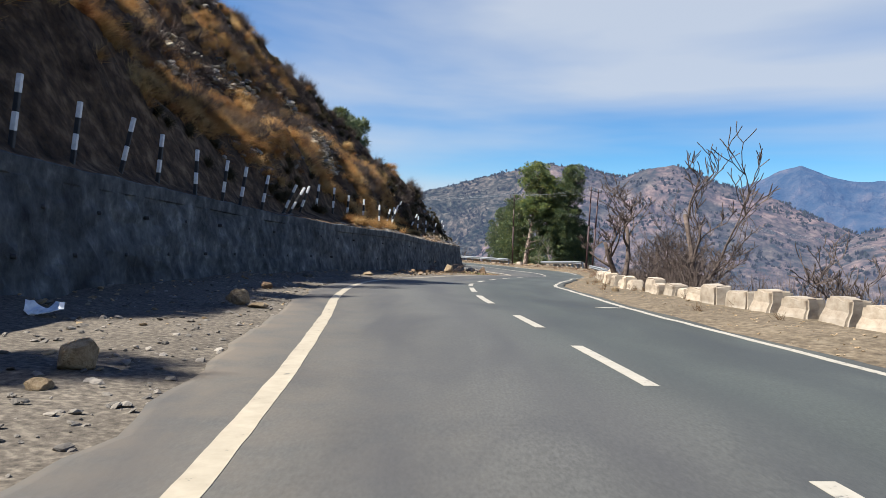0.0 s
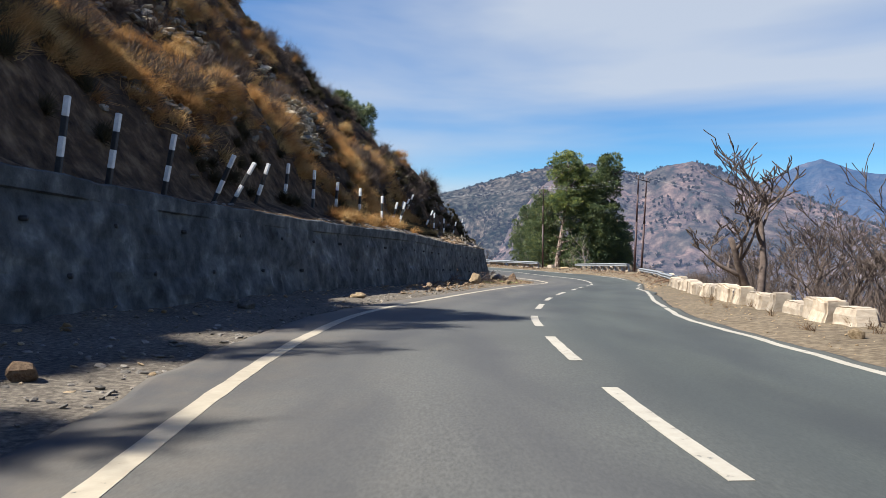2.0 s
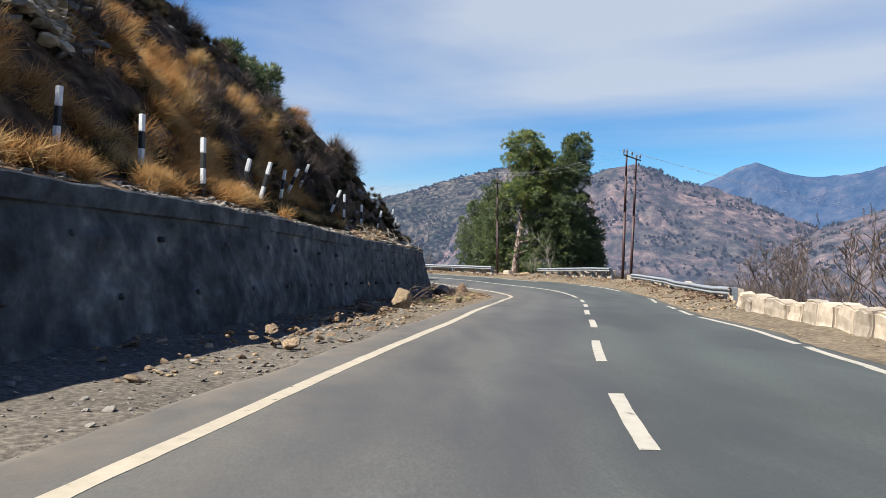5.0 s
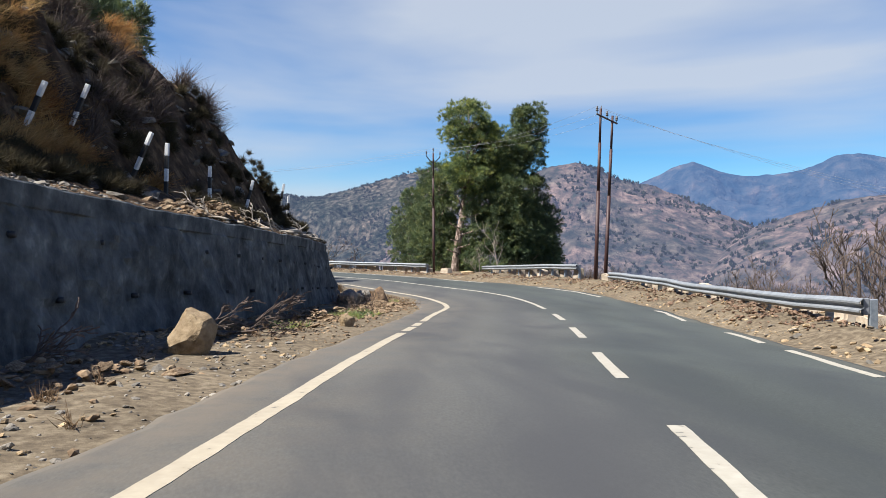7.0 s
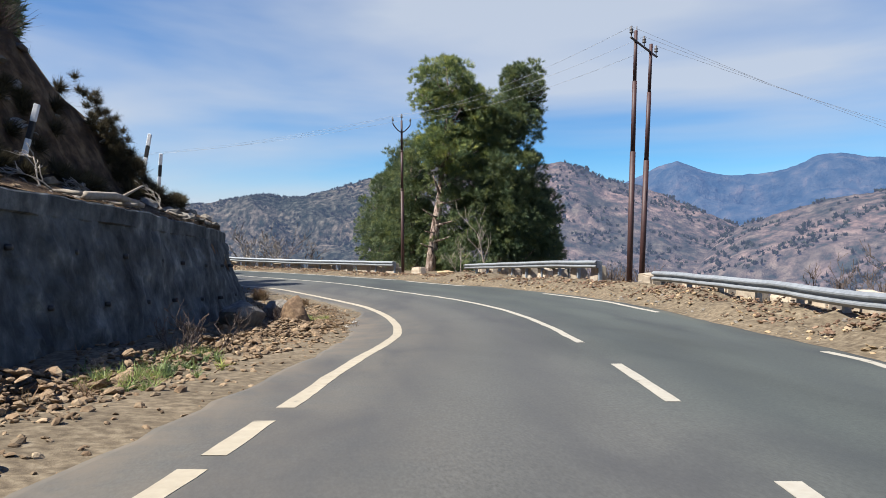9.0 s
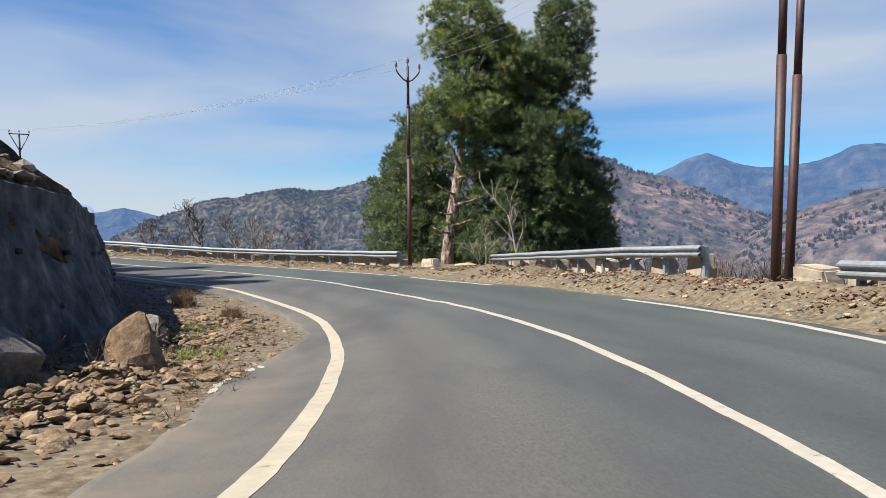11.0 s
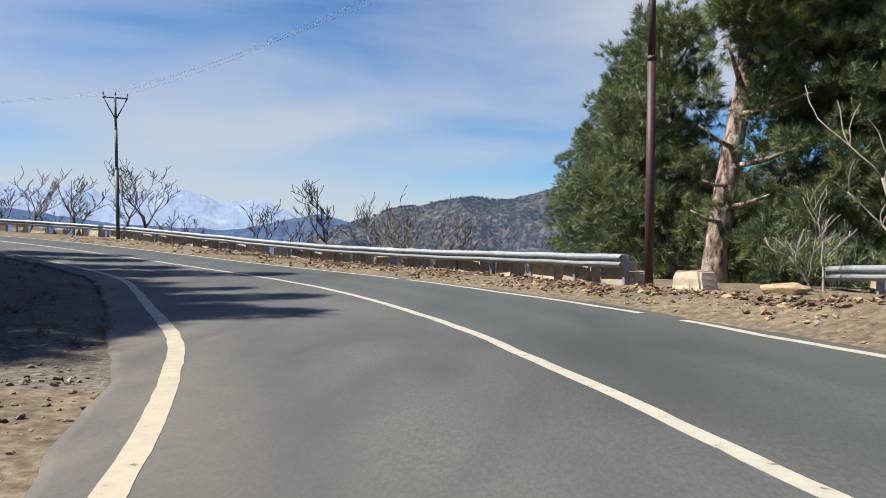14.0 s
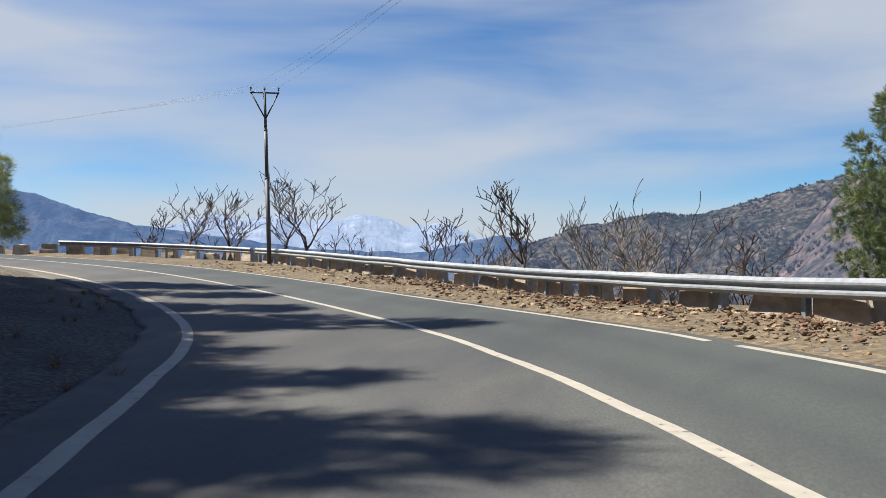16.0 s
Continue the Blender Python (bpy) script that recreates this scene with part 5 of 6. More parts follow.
# ---- bare trees ----
def bare_tree(x, y, height, seed, material, label, spread=0.55, levels=4, base_r=0.11, lean=(0, 0), z=None, stems=1, name="bare_tree", fine=0.010, clear=0.5):
    """A leafless tree: a crooked trunk, bare up to the share clear of its height, with limbs, branches and twigs."""
    R = random.Random(seed)
    z = ground_at(x, y) if z is None else z
    base = thing(name, (x, y, z), 0, label, "bare tree", "bare trees")
    trunk_v, trunk_f, twig_v, twig_f = [], [], [], []
    limbs = []

    def path(p, d, length, r, n, wobble, rise, end):
        pts, rad = [p], [r]
        for k in range(n):
            d = (d + Vector((R.uniform(-1, 1), R.uniform(-1, 1), R.uniform(-0.6, 0.6) + rise)) * wobble).normalized()
            p = p + d * length / n
            pts.append(p)
            rad.append(max(fine, r * (1 - (1 - end) * (k + 1) / n)))
        return pts, rad

    def grow(p, d, length, r, depth):
        n = (6, 6, 5, 4, 3)[min(depth, 4)]
        pts, rad = path(p, d, length, r, n, (0.16, 0.30, 0.34, 0.36, 0.36)[min(depth, 4)], 0.25, 0.5 if depth == 0 else 0.3)
        if depth == 0:
            tube(trunk_v, trunk_f, pts, rad, 8)
        elif depth == 1:
            limbs.append((pts, rad))
        else:
            tube(twig_v, twig_f, pts, rad, 5 if depth == 2 else 3)
        if depth >= levels:
            return
        for _ in range((R.choice((3, 4, 5)), R.choice((3, 4)), R.choice((3, 4)), R.choice((2, 3)), 0)[min(depth, 4)]):
            k = R.randint(max(1, round(n * clear)) if depth == 0 else 2, n)
            along = (pts[k] - pts[k - 1]).normalized()
            a = R.uniform(0, 6.3)
            e = (along * 0.8 + Vector((math.cos(a), math.sin(a), R.uniform(0.0, 0.5))) * (spread + 0.5 * R.random())).normalized()
            grow(pts[k], e, length * R.uniform(0.42, 0.72), max(fine, rad[k] * R.uniform(0.5, 0.75)), depth + 1)

    for k in range(stems):
        a = R.uniform(0, 6.3)
        d = Vector((lean[0] + (0.45 * math.cos(a) if stems > 1 else 0), lean[1] + (0.45 * math.sin(a) if stems > 1 else 0), 1)).normalized()
        grow(Vector((0.15 * k * math.cos(a), 0.15 * k * math.sin(a), -0.3)), d, height * 0.55 * R.uniform(0.8, 1.1), base_r * R.uniform(0.8, 1.1), 0)
    limb_v = []
    for pts, rad in limbs:
        v, f = [], []
        tube(v, f, pts, rad, 6)
        limb_v.append((v, f))
    every = trunk_v + twig_v + [q for v, _ in limb_v for q in v]
    k = height / max(v.z for v in every)
    for v in every:
        v.z *= k
        v.x *= 0.4 + 0.6 * k
        v.y *= 0.4 + 0.6 * k
    mesh_object("trunk", trunk_v, trunk_f, material, base, "", True)
    for v, f in limb_v:
        mesh_object("limb", v, f, material, base, "", True)
    if twig_v:
        tagged(mesh_object("branchwork", twig_v, twig_f, material, base), kind="stuff")
    return base


# beside the first bend, on the valley side
bare_tree(9.8, 29.2, 7.6, 3, TWIG, "dark leafless tree with crooked branches behind the stone blocks", 0.5, 4, 0.16, (0.05, 0), fine=0.016, clear=0.25)
bare_tree(8.5, 35.6, 5.6, 8, TWIG, "dark leafless tree with twisted limbs behind the stone blocks", 0.75, 4, 0.18, (-0.1, 0.05), fine=0.02, clear=0.2, stems=2)
bare_tree(9.3, 33.0, 3.6, 14, TWIG, "leafless brown thicket tree on the valley edge", 0.7, 4, 0.07, stems=3, clear=0.3)
bare_tree(10.4, 37.8, 4.6, 15, TWIG, "leafless brown tree on the valley edge", 0.6, 4, 0.09, stems=2, clear=0.3)
bare_tree(10.8, 31.0, 4.0, 19, TWIG, "leafless brown thicket tree on the valley slope", 0.7, 4, 0.07, stems=3, clear=0.3)
bare_tree(10.9, 34.0, 5.6, 23, TWIG, "gnarled dark leafless tree forking low behind the stone blocks", 0.75, 4, 0.15, (0.12, 0), fine=0.016, clear=0.25, stems=2)
bare_tree(11.7, 30.7, 6.6, 27, TWIG, "tall leafless tree with a straight brown stem", 0.4, 4, 0.10, (0.02, 0), fine=0.012, clear=0.45)
bare_tree(12.6, 36.0, 5.0, 28, TWIG, "leafless brown thicket tree on the valley slope", 0.7, 4, 0.09, stems=3, clear=0.25)
bare_tree(8.9, 26.2, 2.6, 16, TWIG, "low leafless bush behind the stone blocks", 0.8, 4, 0.05, stems=3)
bare_tree(9.6, 18.6, 3.4, 18, TWIG, "low leafless tree close behind the stone blocks", 0.6, 4, 0.07, stems=2)
for k, (x, y, h) in enumerate(((15.5, 57, 4.2), (17.5, 61, 5.0), (14.5, 52, 3.6), (18.5, 66, 4.2), (20.5, 70, 4.6), (16.0, 49.5, 4.0), (22.5, 75, 4.6), (13.6, 46.5, 3.2), (24.5, 81, 4.8), (26.5, 88, 4.6), (22, 66.5, 5.0))):
    bare_tree(x, y, h + 1.2, 60 + k, TWIG, "leafless grey-brown tree on the slope below the road", 0.5, 4, 0.09, stems=1 + k % 2, fine=0.012)
# round the outside of the second bend: bearing from the walk's end, distance, tip height, trunk share
for k, (bearing, away, tip, m, sp) in enumerate(((-41.5, 50, 2.6, TWIG, 0.5), (-39.4, 50, 4.2, TWIG, 0.5), (-37.4, 49, 2.9, TWIG, 0.6), (-35.3, 47, 3.5, TWIG, 0.5), (-32.6, 46, 4.9, TWIG, 0.6), (-30.6, 46, 4.4, TWIG, 0.6),
                                                 (-27.0, 44, 1.4, TWIG, 0.5), (-21.3, 34, 1.5, TWIG, 0.5), (-16.6, 33, 1.0, PALE_TWIG, 0.35), (-14.6, 31, 2.6, TWIG, 0.4), (-11.0, 36, 2.2, PALE_TWIG, 0.3), (-9.6, 37, 2.0, PALE_TWIG, 0.3),
                                                 (-7.0, 27, 2.0, PALE_TWIG, 0.4), (-5.2, 33, 1.8, TWIG, 0.4), (0.6, 25, 0.4, TWIG, 0.45))):
    x, y = 3.26 + away * math.sin(radians(bearing)), 98.56 + away * math.cos(radians(bearing))
    z = max(ground_at(x, y), -9.0)
    bare_tree(x, y, tip - z, 90 + k, m, "leafless tree rising from the slope below the guardrail", sp + 0.1, 4, 0.05 + 0.012 * (tip - z), z=z, fine=0.016, clear=0.75 if m is PALE_TWIG else 0.6)
bare_tree(14.6, 104.3, 4.6, 131, PALE_TWIG, "pale leafless sapling with a forked stem before the pine trees", 0.2, 2, 0.075, clear=0.35, fine=0.012)
bare_tree(13.2, 104.6, 2.4, 132, PALE_TWIG, "pale leafless bush beside the pine trunk", 0.4, 2, 0.03, stems=2, fine=0.008)


# ---- dry grass, shrubs ----
def slope_spots(n, s_range, u_range, seed, threshold, scale=0.3, zoff=0.0):
    r = np.random.RandomState(seed)
    out, nor = [], []
    while len(out) < n:
        s, u = r.uniform(*s_range), u_range[0] + (u_range[1] - u_range[0]) * r.uniform() ** 1.4
        if fbm(s * scale, u * scale, seed) < threshold:
            continue
        p = hill_point(s, u)
        out.append((p.x, p.y, p.z + zoff))
        x2, y2, _ = at(s, foot(s) - u + 1.0)
        dx, dy = float(x2) - p.x, float(y2) - p.y
        nor.append((dx * 0.55, dy * 0.55, 0.6))
    return np.array(out), np.array(nor)


def stuff(name, v, f, material, label, category):
    return tagged(blade_object(name, v, f, material), label, category, kind="stuff")


c, n = slope_spots(1350, (12, 64), (3.2, 17), 51, 0.14, 0.22)
v, f = blades(c, n, 110, 0.85, 0.007, 0.42, 52, droop=0.45, up=0.5)
stuff("hill_grass", v, f, DRY_GRASS, "tawny dry grass tussocks hanging over the hillside", "dry grass")
rr = np.random.RandomState(151)
c = []
while len(c) < 900:
    s = rr.uniform(16, 64)
    u = float(table(s, (20, 3.5), (33, 3.0), (40, 4.5), (47, 5.8), (55, 4.8), (62, 3.8))) + 0.9 + rr.normal() * 1.2
    if u > (2.3 if s < 36 else 3.4) and fbm(s * 0.4, u * 0.6, 15) > 0.04:
        c.append(tuple(hill_point(s, u)))
for _ in range(190):
    s = rr.uniform(44, 53)
    u = 0.9 + 2.6 * rr.uniform()
    if fbm(s * 0.5, u * 0.6, 25) > 0.05:
        c.append(tuple(hill_point(s, u)))
v, f = blades(np.array(c), np.tile((0.5, -0.1, 0.6), (len(c), 1)), 85, 0.8, 0.009, 0.42, 152, droop=0.45, up=0.5)
stuff("rib_grass", v, f, DRY_GRASS, "golden dry grass along the hillside's sunlit rib", "dry grass")
c, n = slope_spots(700, (-12, 80), (1.6, 22), 55, 0.1, zoff=0.1)
v, f = blades(c, n, 250, 0.42, 0.009, 1.1, 56, up=0.35)
stuff("hill_shrubs", v, f, SHRUB, "dark dry shrubs growing over the hillside", "shrubs")
c, n = slope_spots(900, (-12, 78), (4, 30), 57, 0.0, 0.2, 0.1)
v, f = blades(c, n, 110, 1.0, 0.012, 0.8, 58, up=0.5)
stuff("hill_brush", v, f, TWIG, "brown leafless brushwood over the upper hillside", "brush")

rr = np.random.RandomState(171)
c = []
for ps, po, n, w in ((67.5, -6.2, 46, 0.7), (70.2, -6.4, 30, 0.6), (82.0, -5.6, 24, 0.6), (86.5, -6.2, 26, 0.8), (62.0, -6.6, 16, 0.5)):
    for _ in range(n):
        s, o = ps + rr.normal() * w, po + rr.normal() * 0.35
        x, y, z = (float(q) for q in at(s, o))
        c.append((x, y, z + level(s, o)))
v, f = blades(np.array(c), np.tile((0, 0, 0.4), (len(c), 1)), 30, 0.2, 0.009, 0.7, 172, up=0.3)
stuff("verge_weeds", v, f, NEEDLE, "low yellow-green weeds among the verge's stones", "weeds")
r = np.random.RandomState(77)
c = []
for _ in range(900):
    s = r.uniform(2, 135)
    if r.uniform() < 0.55:
        o = float(lines_right(s)) + 1.2 + 3.4 * r.uniform()
    else:
        o = float(foot(s)) + 0.5 + 2.4 * r.uniform()
    if fbm(s * 0.3, o * 0.5, 6) < 0.05 or (o < 0 and s < 42):
        continue
    x, y, z = (float(q) for q in at(s, o))
    c.append((x, y, z + level(s, o)))
c = np.array(c)
v, f = blades(c, np.tile((0, 0, 0.6), (len(c), 1)), 26, 0.26, 0.006, 0.5, 78, droop=0.15)
stuff("verge_grass", v, f, STRAW, "short tufts of dry grass on the verges", "dry grass")
c = []
for _ in range(500):
    s = 76 + 16 * r.uniform()
    o = float(lines_left(s)) - 1.0 - 2.6 * r.uniform()
    if fbm(s * 0.6, o, 16) < 0.0 or o < float(foot(s)) + 0.3:
        continue
    x, y, z = (float(q) for q in at(s, o))
    c.append((x, y, z + level(s, o)))
c = np.array(c)
v, f = blades(c, np.tile((0, 0, 0.25), (len(c), 1)), 24, 0.24, 0.004, 0.7, 178, droop=0.2, up=0.1)
stuff("straw_tufts", v, f, STRAW, "short yellow straw lying over the stony verge", "dry grass")
c = []
for _ in range(5200):
    s = r.uniform(5, 140)
    o = float(rim(s)) + 0.3 + 30 * r.uniform() ** 1.7
    if fbm(s * 0.12, o * 0.15, 9) < -0.1:
        continue
    x, y, z = (float(q) for q in at(s, o))
    c.append((x, y, z + level(s, o)))
c = np.array(c)
v, f = blades(c, np.tile((0, 0, 0.8), (len(c), 1)), 26, 1.25, 0.014, 0.5, 79, up=0.4)
stuff("valley_brush", v, f, TWIG, "leafless brown brushwood on the slope below the road", "brush")

# unseen trees added high on the hillside; their shadows cross road and verge
def hill_tree_towards_sun(s, o, slim, back=9.5, away=6.0):
    """s, u, height, girth of the hillside tree, at least away metres off, whose shadow's tip falls at s, o."""
    p = Vector([float(v) for v in at(s, o)])
    for d in np.arange(away, 40, 0.25):
        q = p + sun_from * (d / math.cos(radians(SUN_HEIGHT)))
        qs, qo = road_coords(q.x, q.y)
        u = float(foot(qs)) - qo
        if u > back:
            return qs, u, max(3.0, q.z - hill_point(qs, u).z), slim
    return qs, u, 6.0, slim


HIGH = [hill_tree_towards_sun(s, o, g) for s, o, g in ((18.3, -3.9, 0.35), (22.9, -3.0, 0.3), (26.4, -1.9, 0.28), (28.2, -0.7, 0.5), (29.4, -0.9, 0.5), (30.6, -2.2, 0.45), (32.6, -3.8, 0.3),
                                                       (7.6, -4.9, 0.35), (13.2, -6.2, 0.6), (14.8, -6.0, 0.6), (16.4, -6.0, 0.6), (22.2, -5.0, 0.5), (25.6, -5.2, 0.6), (27.2, -4.8, 0.6), (28.8, -4.9, 0.6), (30.4, -4.9, 0.6), (31.8, -5.4, 0.5))]
HIGH += [hill_tree_towards_sun(s, o, g, 3.5, 14.0) for s, o, g in ((102.4, -2.2, 0.6), (104.0, -3.0, 0.7), (106.4, -1.4, 0.75), (109.6, -1.9, 0.4), (113.4, -3.6, 0.4), (115.3, 1.0, 0.4), (118.0, -1.5, 0.45), (120.4, -1.0, 0.5), (124.5, -0.5, 0.5), (127.4, 0.2, 0.6))]
HIGH += [hill_tree_towards_sun(s, float(table(s, (95, -6.8), (97, -5.8), (99, -4.6), (101, -4.1))) - 0.4 * (k % 2), 0.9, 3.5, 14.0) for k, s in enumerate(np.arange(95.2, 127, 2.0))]
for k, (s, u, h, g) in enumerate(HIGH):
    p = hill_point(s, u)
    x, y, z = p
    pine(x, y, [(x, y, z - 0.5), (x, y, z + h * 0.5), (x, y, z + h)], [0.2, 0.13, 0.03],
         [(x, y, z + h * 0.84, 0.9 * g, 0.9 * g, h * 0.16), (x, y, z + h * 0.55, 1.5 * g, 1.5 * g, h * 0.16), (x, y, z + h * 0.3, 1.8 * g, 1.8 * g, h * 0.14)], 70 + k, "unseen pine tree added on the hillside to shade the road", fill=0.95, per=4, needle=0.6, wide=0.04, leaf=SHADED_NEEDLE)


c, n = slope_spots(500, (56, 84), (1.4, 12), 61, 0.0, 0.3, 0.1)
v, f = blades(c, n, 270, 0.36, 0.0095, 1.1, 62, up=0.35)
stuff("dark_shrubs", v, f, SHRUB, "dark evergreen shrubs covering the hill's spur", "shrubs")
c = np.array([tuple(hill_point(s, u)) for s, u in ((71.9, 6.3), (71.5, 5.9), (72.2, 6.6), (66.6, 3.2), (62, 8.4))])
v, f = blades(np.repeat(c, 5, axis=0) + np.random.RandomState(3).normal(size=(25, 3)) * 0.18, np.tile((0.5, 0, 0.7), (25, 1)), 120, 0.95, 0.007, 0.4, 63, droop=0.5, up=0.5)
stuff("golden_tussocks", v, f, DRY_GRASS, "golden dry grass tussocks hanging on the hill's spur", "dry grass")
rr = np.random.RandomState(191)
c = np.array([tuple(hill_point(80.8 + 0.5 * rr.normal(), 2.6 + 0.35 * rr.normal()) + Vector((0, 0, 0.2 + 0.9 * rr.uniform()))) for _ in range(70)])
v, f = blades(c, np.tile((0.2, 0, 0.5), (70, 1)), 130, 0.26, 0.007, 1.0, 192, up=0.3)
stuff("spur_shrub", v, f, SHRUB, "twiggy dark green shrub standing on the spur's skyline", "shrub")
# russet and straw-coloured bushes along the ledge
rr = np.random.RandomState(195)
c, n = [], []
for s0, u0, k, w in ((41.3, 1.1, 24, 0.4), (42.4, 1.3, 14, 0.3), (46.0, 2.5, 30, 0.4), (48.8, 2.3, 22, 0.4), (49.4, 1.5, 20, 0.35), (50.3, 2.6, 30, 0.5), (44.8, 1.0, 12, 0.25), (38.0, 4.2, 40, 0.6), (35.0, 3.6, 30, 0.6)):
    for _ in range(k):
        c.append(tuple(hill_point(s0 + w * rr.normal(), max(0.4, u0 + w * 0.7 * rr.normal())) + Vector((0, 0, 0.25 * rr.uniform()))))
v, f = blades(np.array(c), np.tile((0.35, -0.15, 0.6), (len(c), 1)), 90, 0.55, 0.0075, 0.6, 196, droop=0.3, up=0.4)
stuff("ledge_bushes", v, f, DRY_GRASS, "russet and straw-coloured dry bushes along the ledge above the wall", "dry grass")
c = []
for k in range(46):
    q = np.random.RandomState(900 + k)
    x, y = q.uniform(12.6, 17.5), q.uniform(105.6, 108.2)
    c.append((x, y, ground_at(x, y) + q.uniform(0.1, 0.7)))
c = np.array(c)
v, f = blades(np.repeat(c, 8, axis=0) + np.random.RandomState(4).normal(size=(len(c) * 8, 3)) * 0.25, np.tile((0, 0, 0.5), (len(c) * 8, 1)), 26, 0.42, 0.009, 0.7, 64, up=0.5)
stuff("pine_undergrowth", v, f, SHADED_NEEDLE, "yellow-green undergrowth at the foot of the pine trees", "undergrowth")


# ---- dead branches lying about ----
def dead_branch(s, o, z_up, length, turn, seed, label, size=0.62, bark=PALE_TWIG):
    x, y, z = (float(v) for v in at(s, o))
    base = bare_tree(x, y, length * size, seed, bark, label, 0.5, 3, 0.035, z=z + z_up, name="dead_branch", fine=0.008)
    base.matrix_world = pose(x, y, z + z_up, 78, 0, turn)
    tagged(base, category="branch", group="dead branches")


for k, (s, u, length, turn) in enumerate(((63.5, 0.3, 1.6, 40), (65.5, 0.4, 1.9, 20), (67.5, 0.2, 2.2, 60), (69.0, 0.4, 1.7, 10), (71.5, 0.3, 2.0, 35), (74.5, 0.4, 1.5, 50), (79.0, 0.4, 1.8, 15))):
    dead_branch(s, float(foot(s)) - u, hill(s, u) + 0.08, length, heading(s) + turn - 140, 300 + k, "pale dead branch fallen on top of the wall", 0.85)
for k, (s, d, length, turn) in enumerate(((53.6, 0.8, 1.3, 160), (58.2, 1.3, 1.8, 120), (59.4, 1.6, 1.6, 100), (60.5, 1.5, 1.9, 110), (64.5, 1.0, 1.2, 140), (82.0, 2.0, 1.1, 150))):
    dead_branch(s, float(foot(s)) + d, level(s, float(foot(s)) + d) + 0.08, length, heading(s) + turn, 320 + k, "dry dead branch lying at the foot of the wall", 0.72, TWIG)
for k, (s, d, h) in enumerate(((81.6, 1.6, 0.75), (70.8, 2.2, 0.9))):
    x, y, _ = at(s, float(foot(s)) + d)
    bare_tree(float(x), float(y), h, 340 + k, TWIG, "small dry leafless bush on the stony verge", 0.7, 3, 0.008, stems=5, name="dry_bush", fine=0.0035)


log_a, log_b = hill_point(72.6, 0.35), hill_point(75.6, 0.3)
log = thing("log", log_a, 0, "pale barkless log lying along the wall's top", "log")
v, f = [], []
tube(v, f, [Vector((0, 0, 0.1)), (log_b - log_a) * 0.5 + Vector((0.05, 0, 0.2)), log_b - log_a + Vector((0.1, 0, 0.12))], [0.085, 0.08, 0.06], 8)
mesh_object("stem", v, f, PALE_TWIG, log, "", True)
v, f = [], []
tube(v, f, [(log_b - log_a) * 0.6 + Vector((0.05, 0, 0.2)), (log_b - log_a) * 0.8 + Vector((0.3, 0, 0.5))], [0.035, 0.02], 6)
mesh_object("branch_stub", v, f, PALE_TWIG, log, "", True)


# ---- crumpled sheet of metal on the verge ----
bm = bmesh.new()
bmesh.ops.create_grid(bm, x_segments=9, y_segments=6, size=0.5)
for v in bm.verts:
    v.co = Vector((v.co.x * 0.5, v.co.y * 0.34, 0.09 + 0.10 * fbm(v.co.x * 3, v.co.y * 3, 1.5) + 0.12 * abs(v.co.x)))
bmesh.ops.solidify(bm, geom=bm.faces[:], thickness=0.012)
sheet = new("metal_sheet", bpy.data.meshes.new("metal_sheet"))
bm.to_mesh(sheet.data)
bm.free()
sheet.data.materials.append(POST_WHITE)
sheet.matrix_world = pose(-5.6, 10.8, ground_at(-5.6, 10.8), 12, 0, 25)
tagged(sheet, "crumpled white metal sheet lying on the gravel verge", "metal sheet")


# ---- far trees dotted over the ridge across the valley ----
def far_trees(name, hill_mesh, count, seed, label):
    rr = np.random.RandomState(seed)
    co = np.array([v.co[:] for v in hill_mesh.data.vertices]).reshape(-1, 46, 3)
    c = []
    while len(c) < count:
        i, k = rr.randint(len(co)), rr.randint(6, 40)
        if rr.uniform() < 0.08:
            k = 39
        p = co[i, k]
        if fbm(p[0] * 0.012, p[1] * 0.02, p[2] * 0.02) > (0.02 if k < 39 else -0.2):
            c.append(p + rr.normal(size=3) * (4, 4, 0))
    c = np.array(c)
    c[:, 2] -= 1.0
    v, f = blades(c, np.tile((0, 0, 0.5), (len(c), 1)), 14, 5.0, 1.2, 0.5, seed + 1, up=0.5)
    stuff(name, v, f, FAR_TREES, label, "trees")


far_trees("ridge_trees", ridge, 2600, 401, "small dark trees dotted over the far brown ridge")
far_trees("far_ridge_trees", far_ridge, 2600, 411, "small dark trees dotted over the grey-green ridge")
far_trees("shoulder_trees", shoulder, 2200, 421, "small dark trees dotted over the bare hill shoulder")


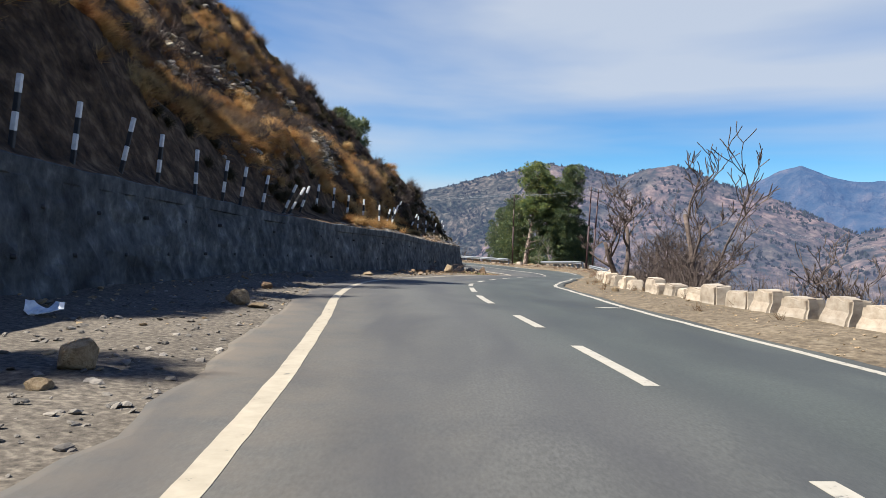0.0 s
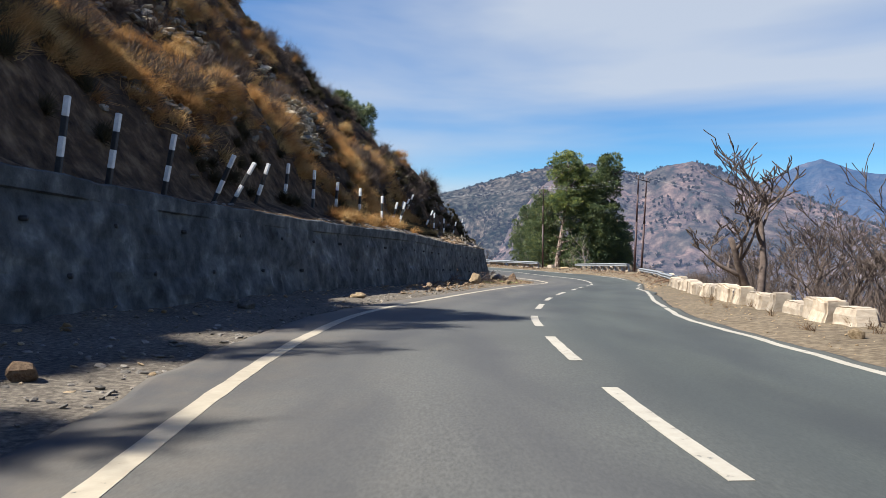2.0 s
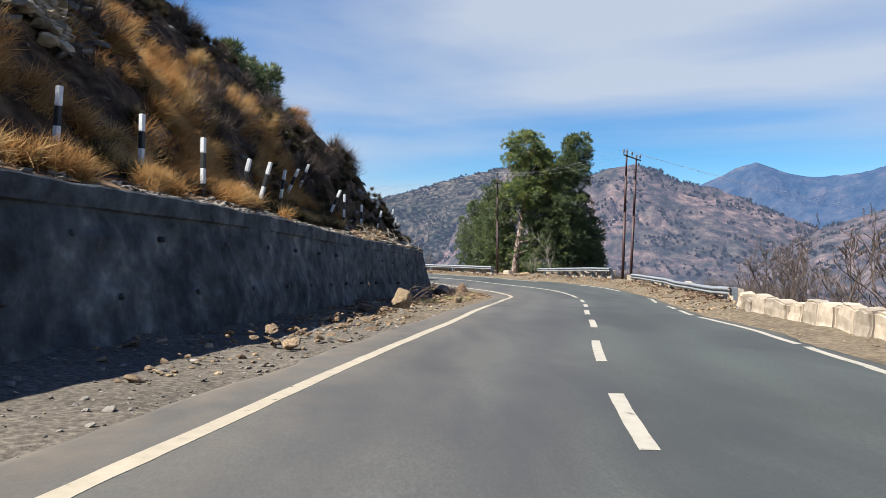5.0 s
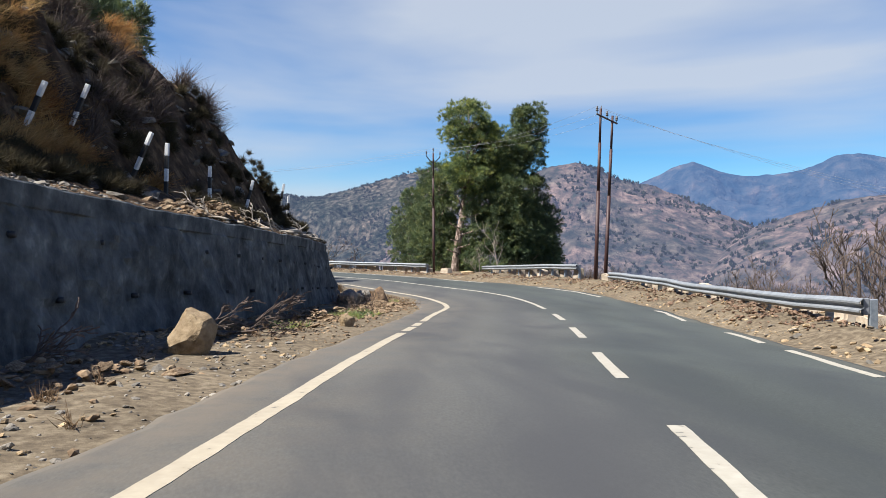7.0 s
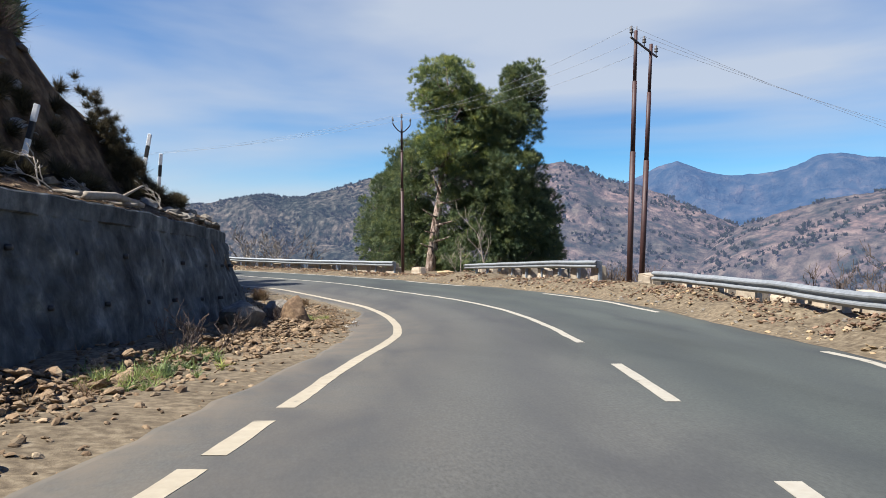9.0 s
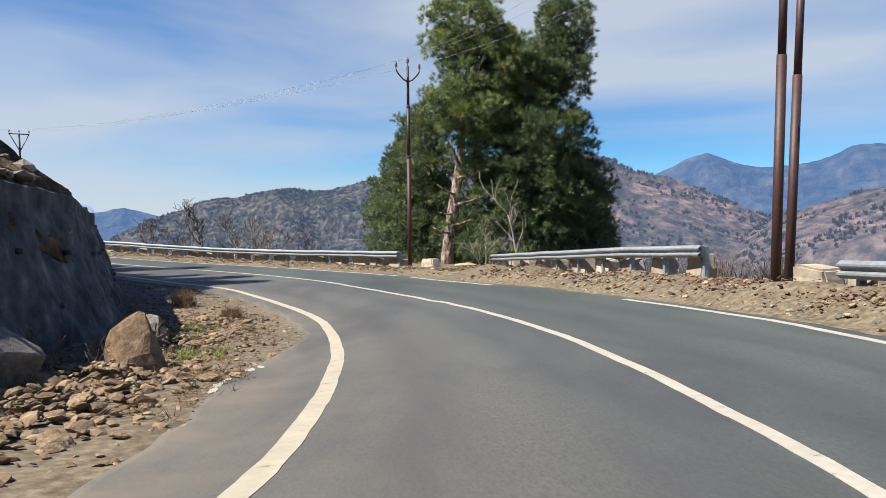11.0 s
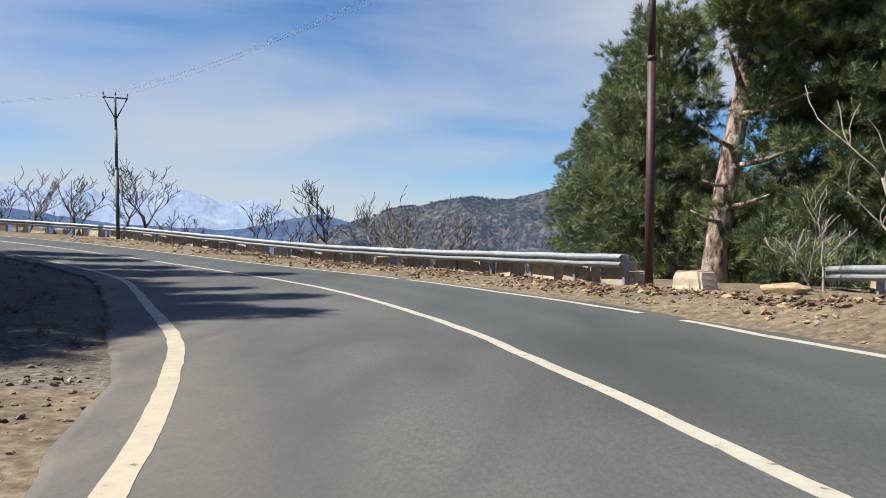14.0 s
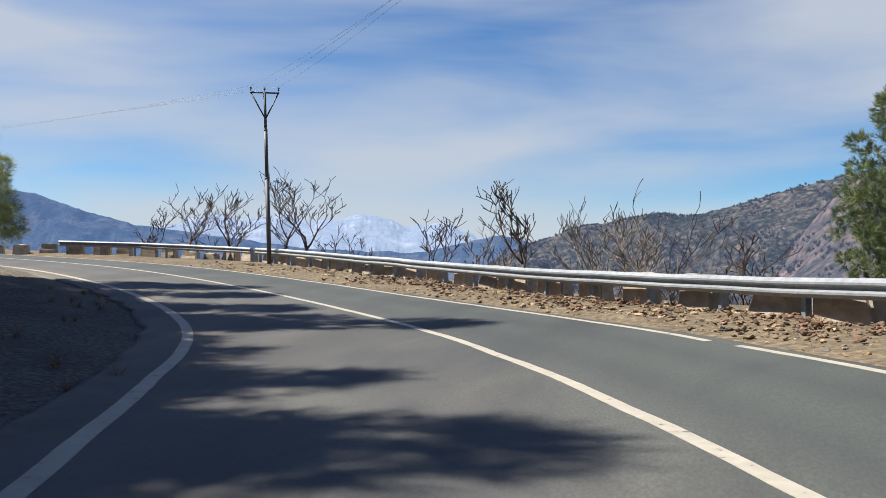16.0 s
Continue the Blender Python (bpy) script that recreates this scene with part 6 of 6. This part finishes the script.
# ---- flakes of old paint on the asphalt ----
def paint_flake(s, o, length, width, turn, seed):
    rnd = random.Random(seed)
    bm = bmesh.new()
    n = 9
    ring = []
    for k in range(2 * n):
        w = 2 * math.pi * k / (2 * n)
        d = 1 + rnd.uniform(-0.35, 0.2)
        ring.append(bm.verts.new((0.5 * length * math.copysign(abs(math.cos(w)) ** 0.6, math.cos(w)) * d, 0.5 * width * math.sin(w) * d, 0.0)))
    top = bm.faces.new(ring)
    low = bmesh.ops.extrude_face_region(bm, geom=[top])
    for v in low["geom"]:
        if isinstance(v, bmesh.types.BMVert):
            v.co.z += 0.005
    bmesh.ops.recalc_face_normals(bm, faces=bm.faces[:])
    me = bpy.data.meshes.new("paint_flake")
    bm.to_mesh(me)
    bm.free()
    me.materials.append(PAINT)
    x, y, z = (float(v) for v in at(s, o))
    ob = new("paint_flake", me)
    ob.matrix_world = pose(x, y, z + 0.003, 0, 0, heading(s) + 90 + turn)
    tagged(ob, "broken flake of old cream road paint at the asphalt's edge", "road marking", "paint flakes", "structure")


for k, (s, o, length, width, turn) in enumerate(((16.45, 2.5, 0.16, 0.62, 4), (78.3, -4.6, 0.3, 0.10, 4), (78.75, -4.64, 0.36, 0.12, 0), (79.2, -4.62, 0.26, 0.10, -6), (79.7, -4.56, 0.34, 0.09, 8), (80.15, -4.47, 0.22, 0.12, 14), (80.4, -4.36, 0.2, 0.09, 20))):
    paint_flake(s, o, length, width, turn, 500 + k)


# ---- bushy clumps of dry grass at the edge of the wall's shade ----
for k, (x, y, tall, wide, label) in enumerate(((2.19, 91.68, 0.5, 0.11, "reddish dry grass bush at the edge of the shade"), (4.10, 88.19, 0.26, 0.10, "low tan dry grass bush on the stony verge"))):
    q = np.random.RandomState(610 + k)
    z = ground_at(x, y)
    c = q.normal(size=(26, 3)) * (wide, wide, 0.02)
    c[:, 2] = np.abs(c[:, 2])
    v, f = blades(c, np.tile((0, 0, 0.9), (len(c), 1)), 34, tall, 0.006, 0.32, 620 + k, up=0.3)
    ob = blade_object("dry_grass_bush", v, f, STRAW)
    ob.matrix_world = pose(x, y, z, 0, 0, 40 * k)
    tagged(ob, label, "bush", "dry grass bushes")
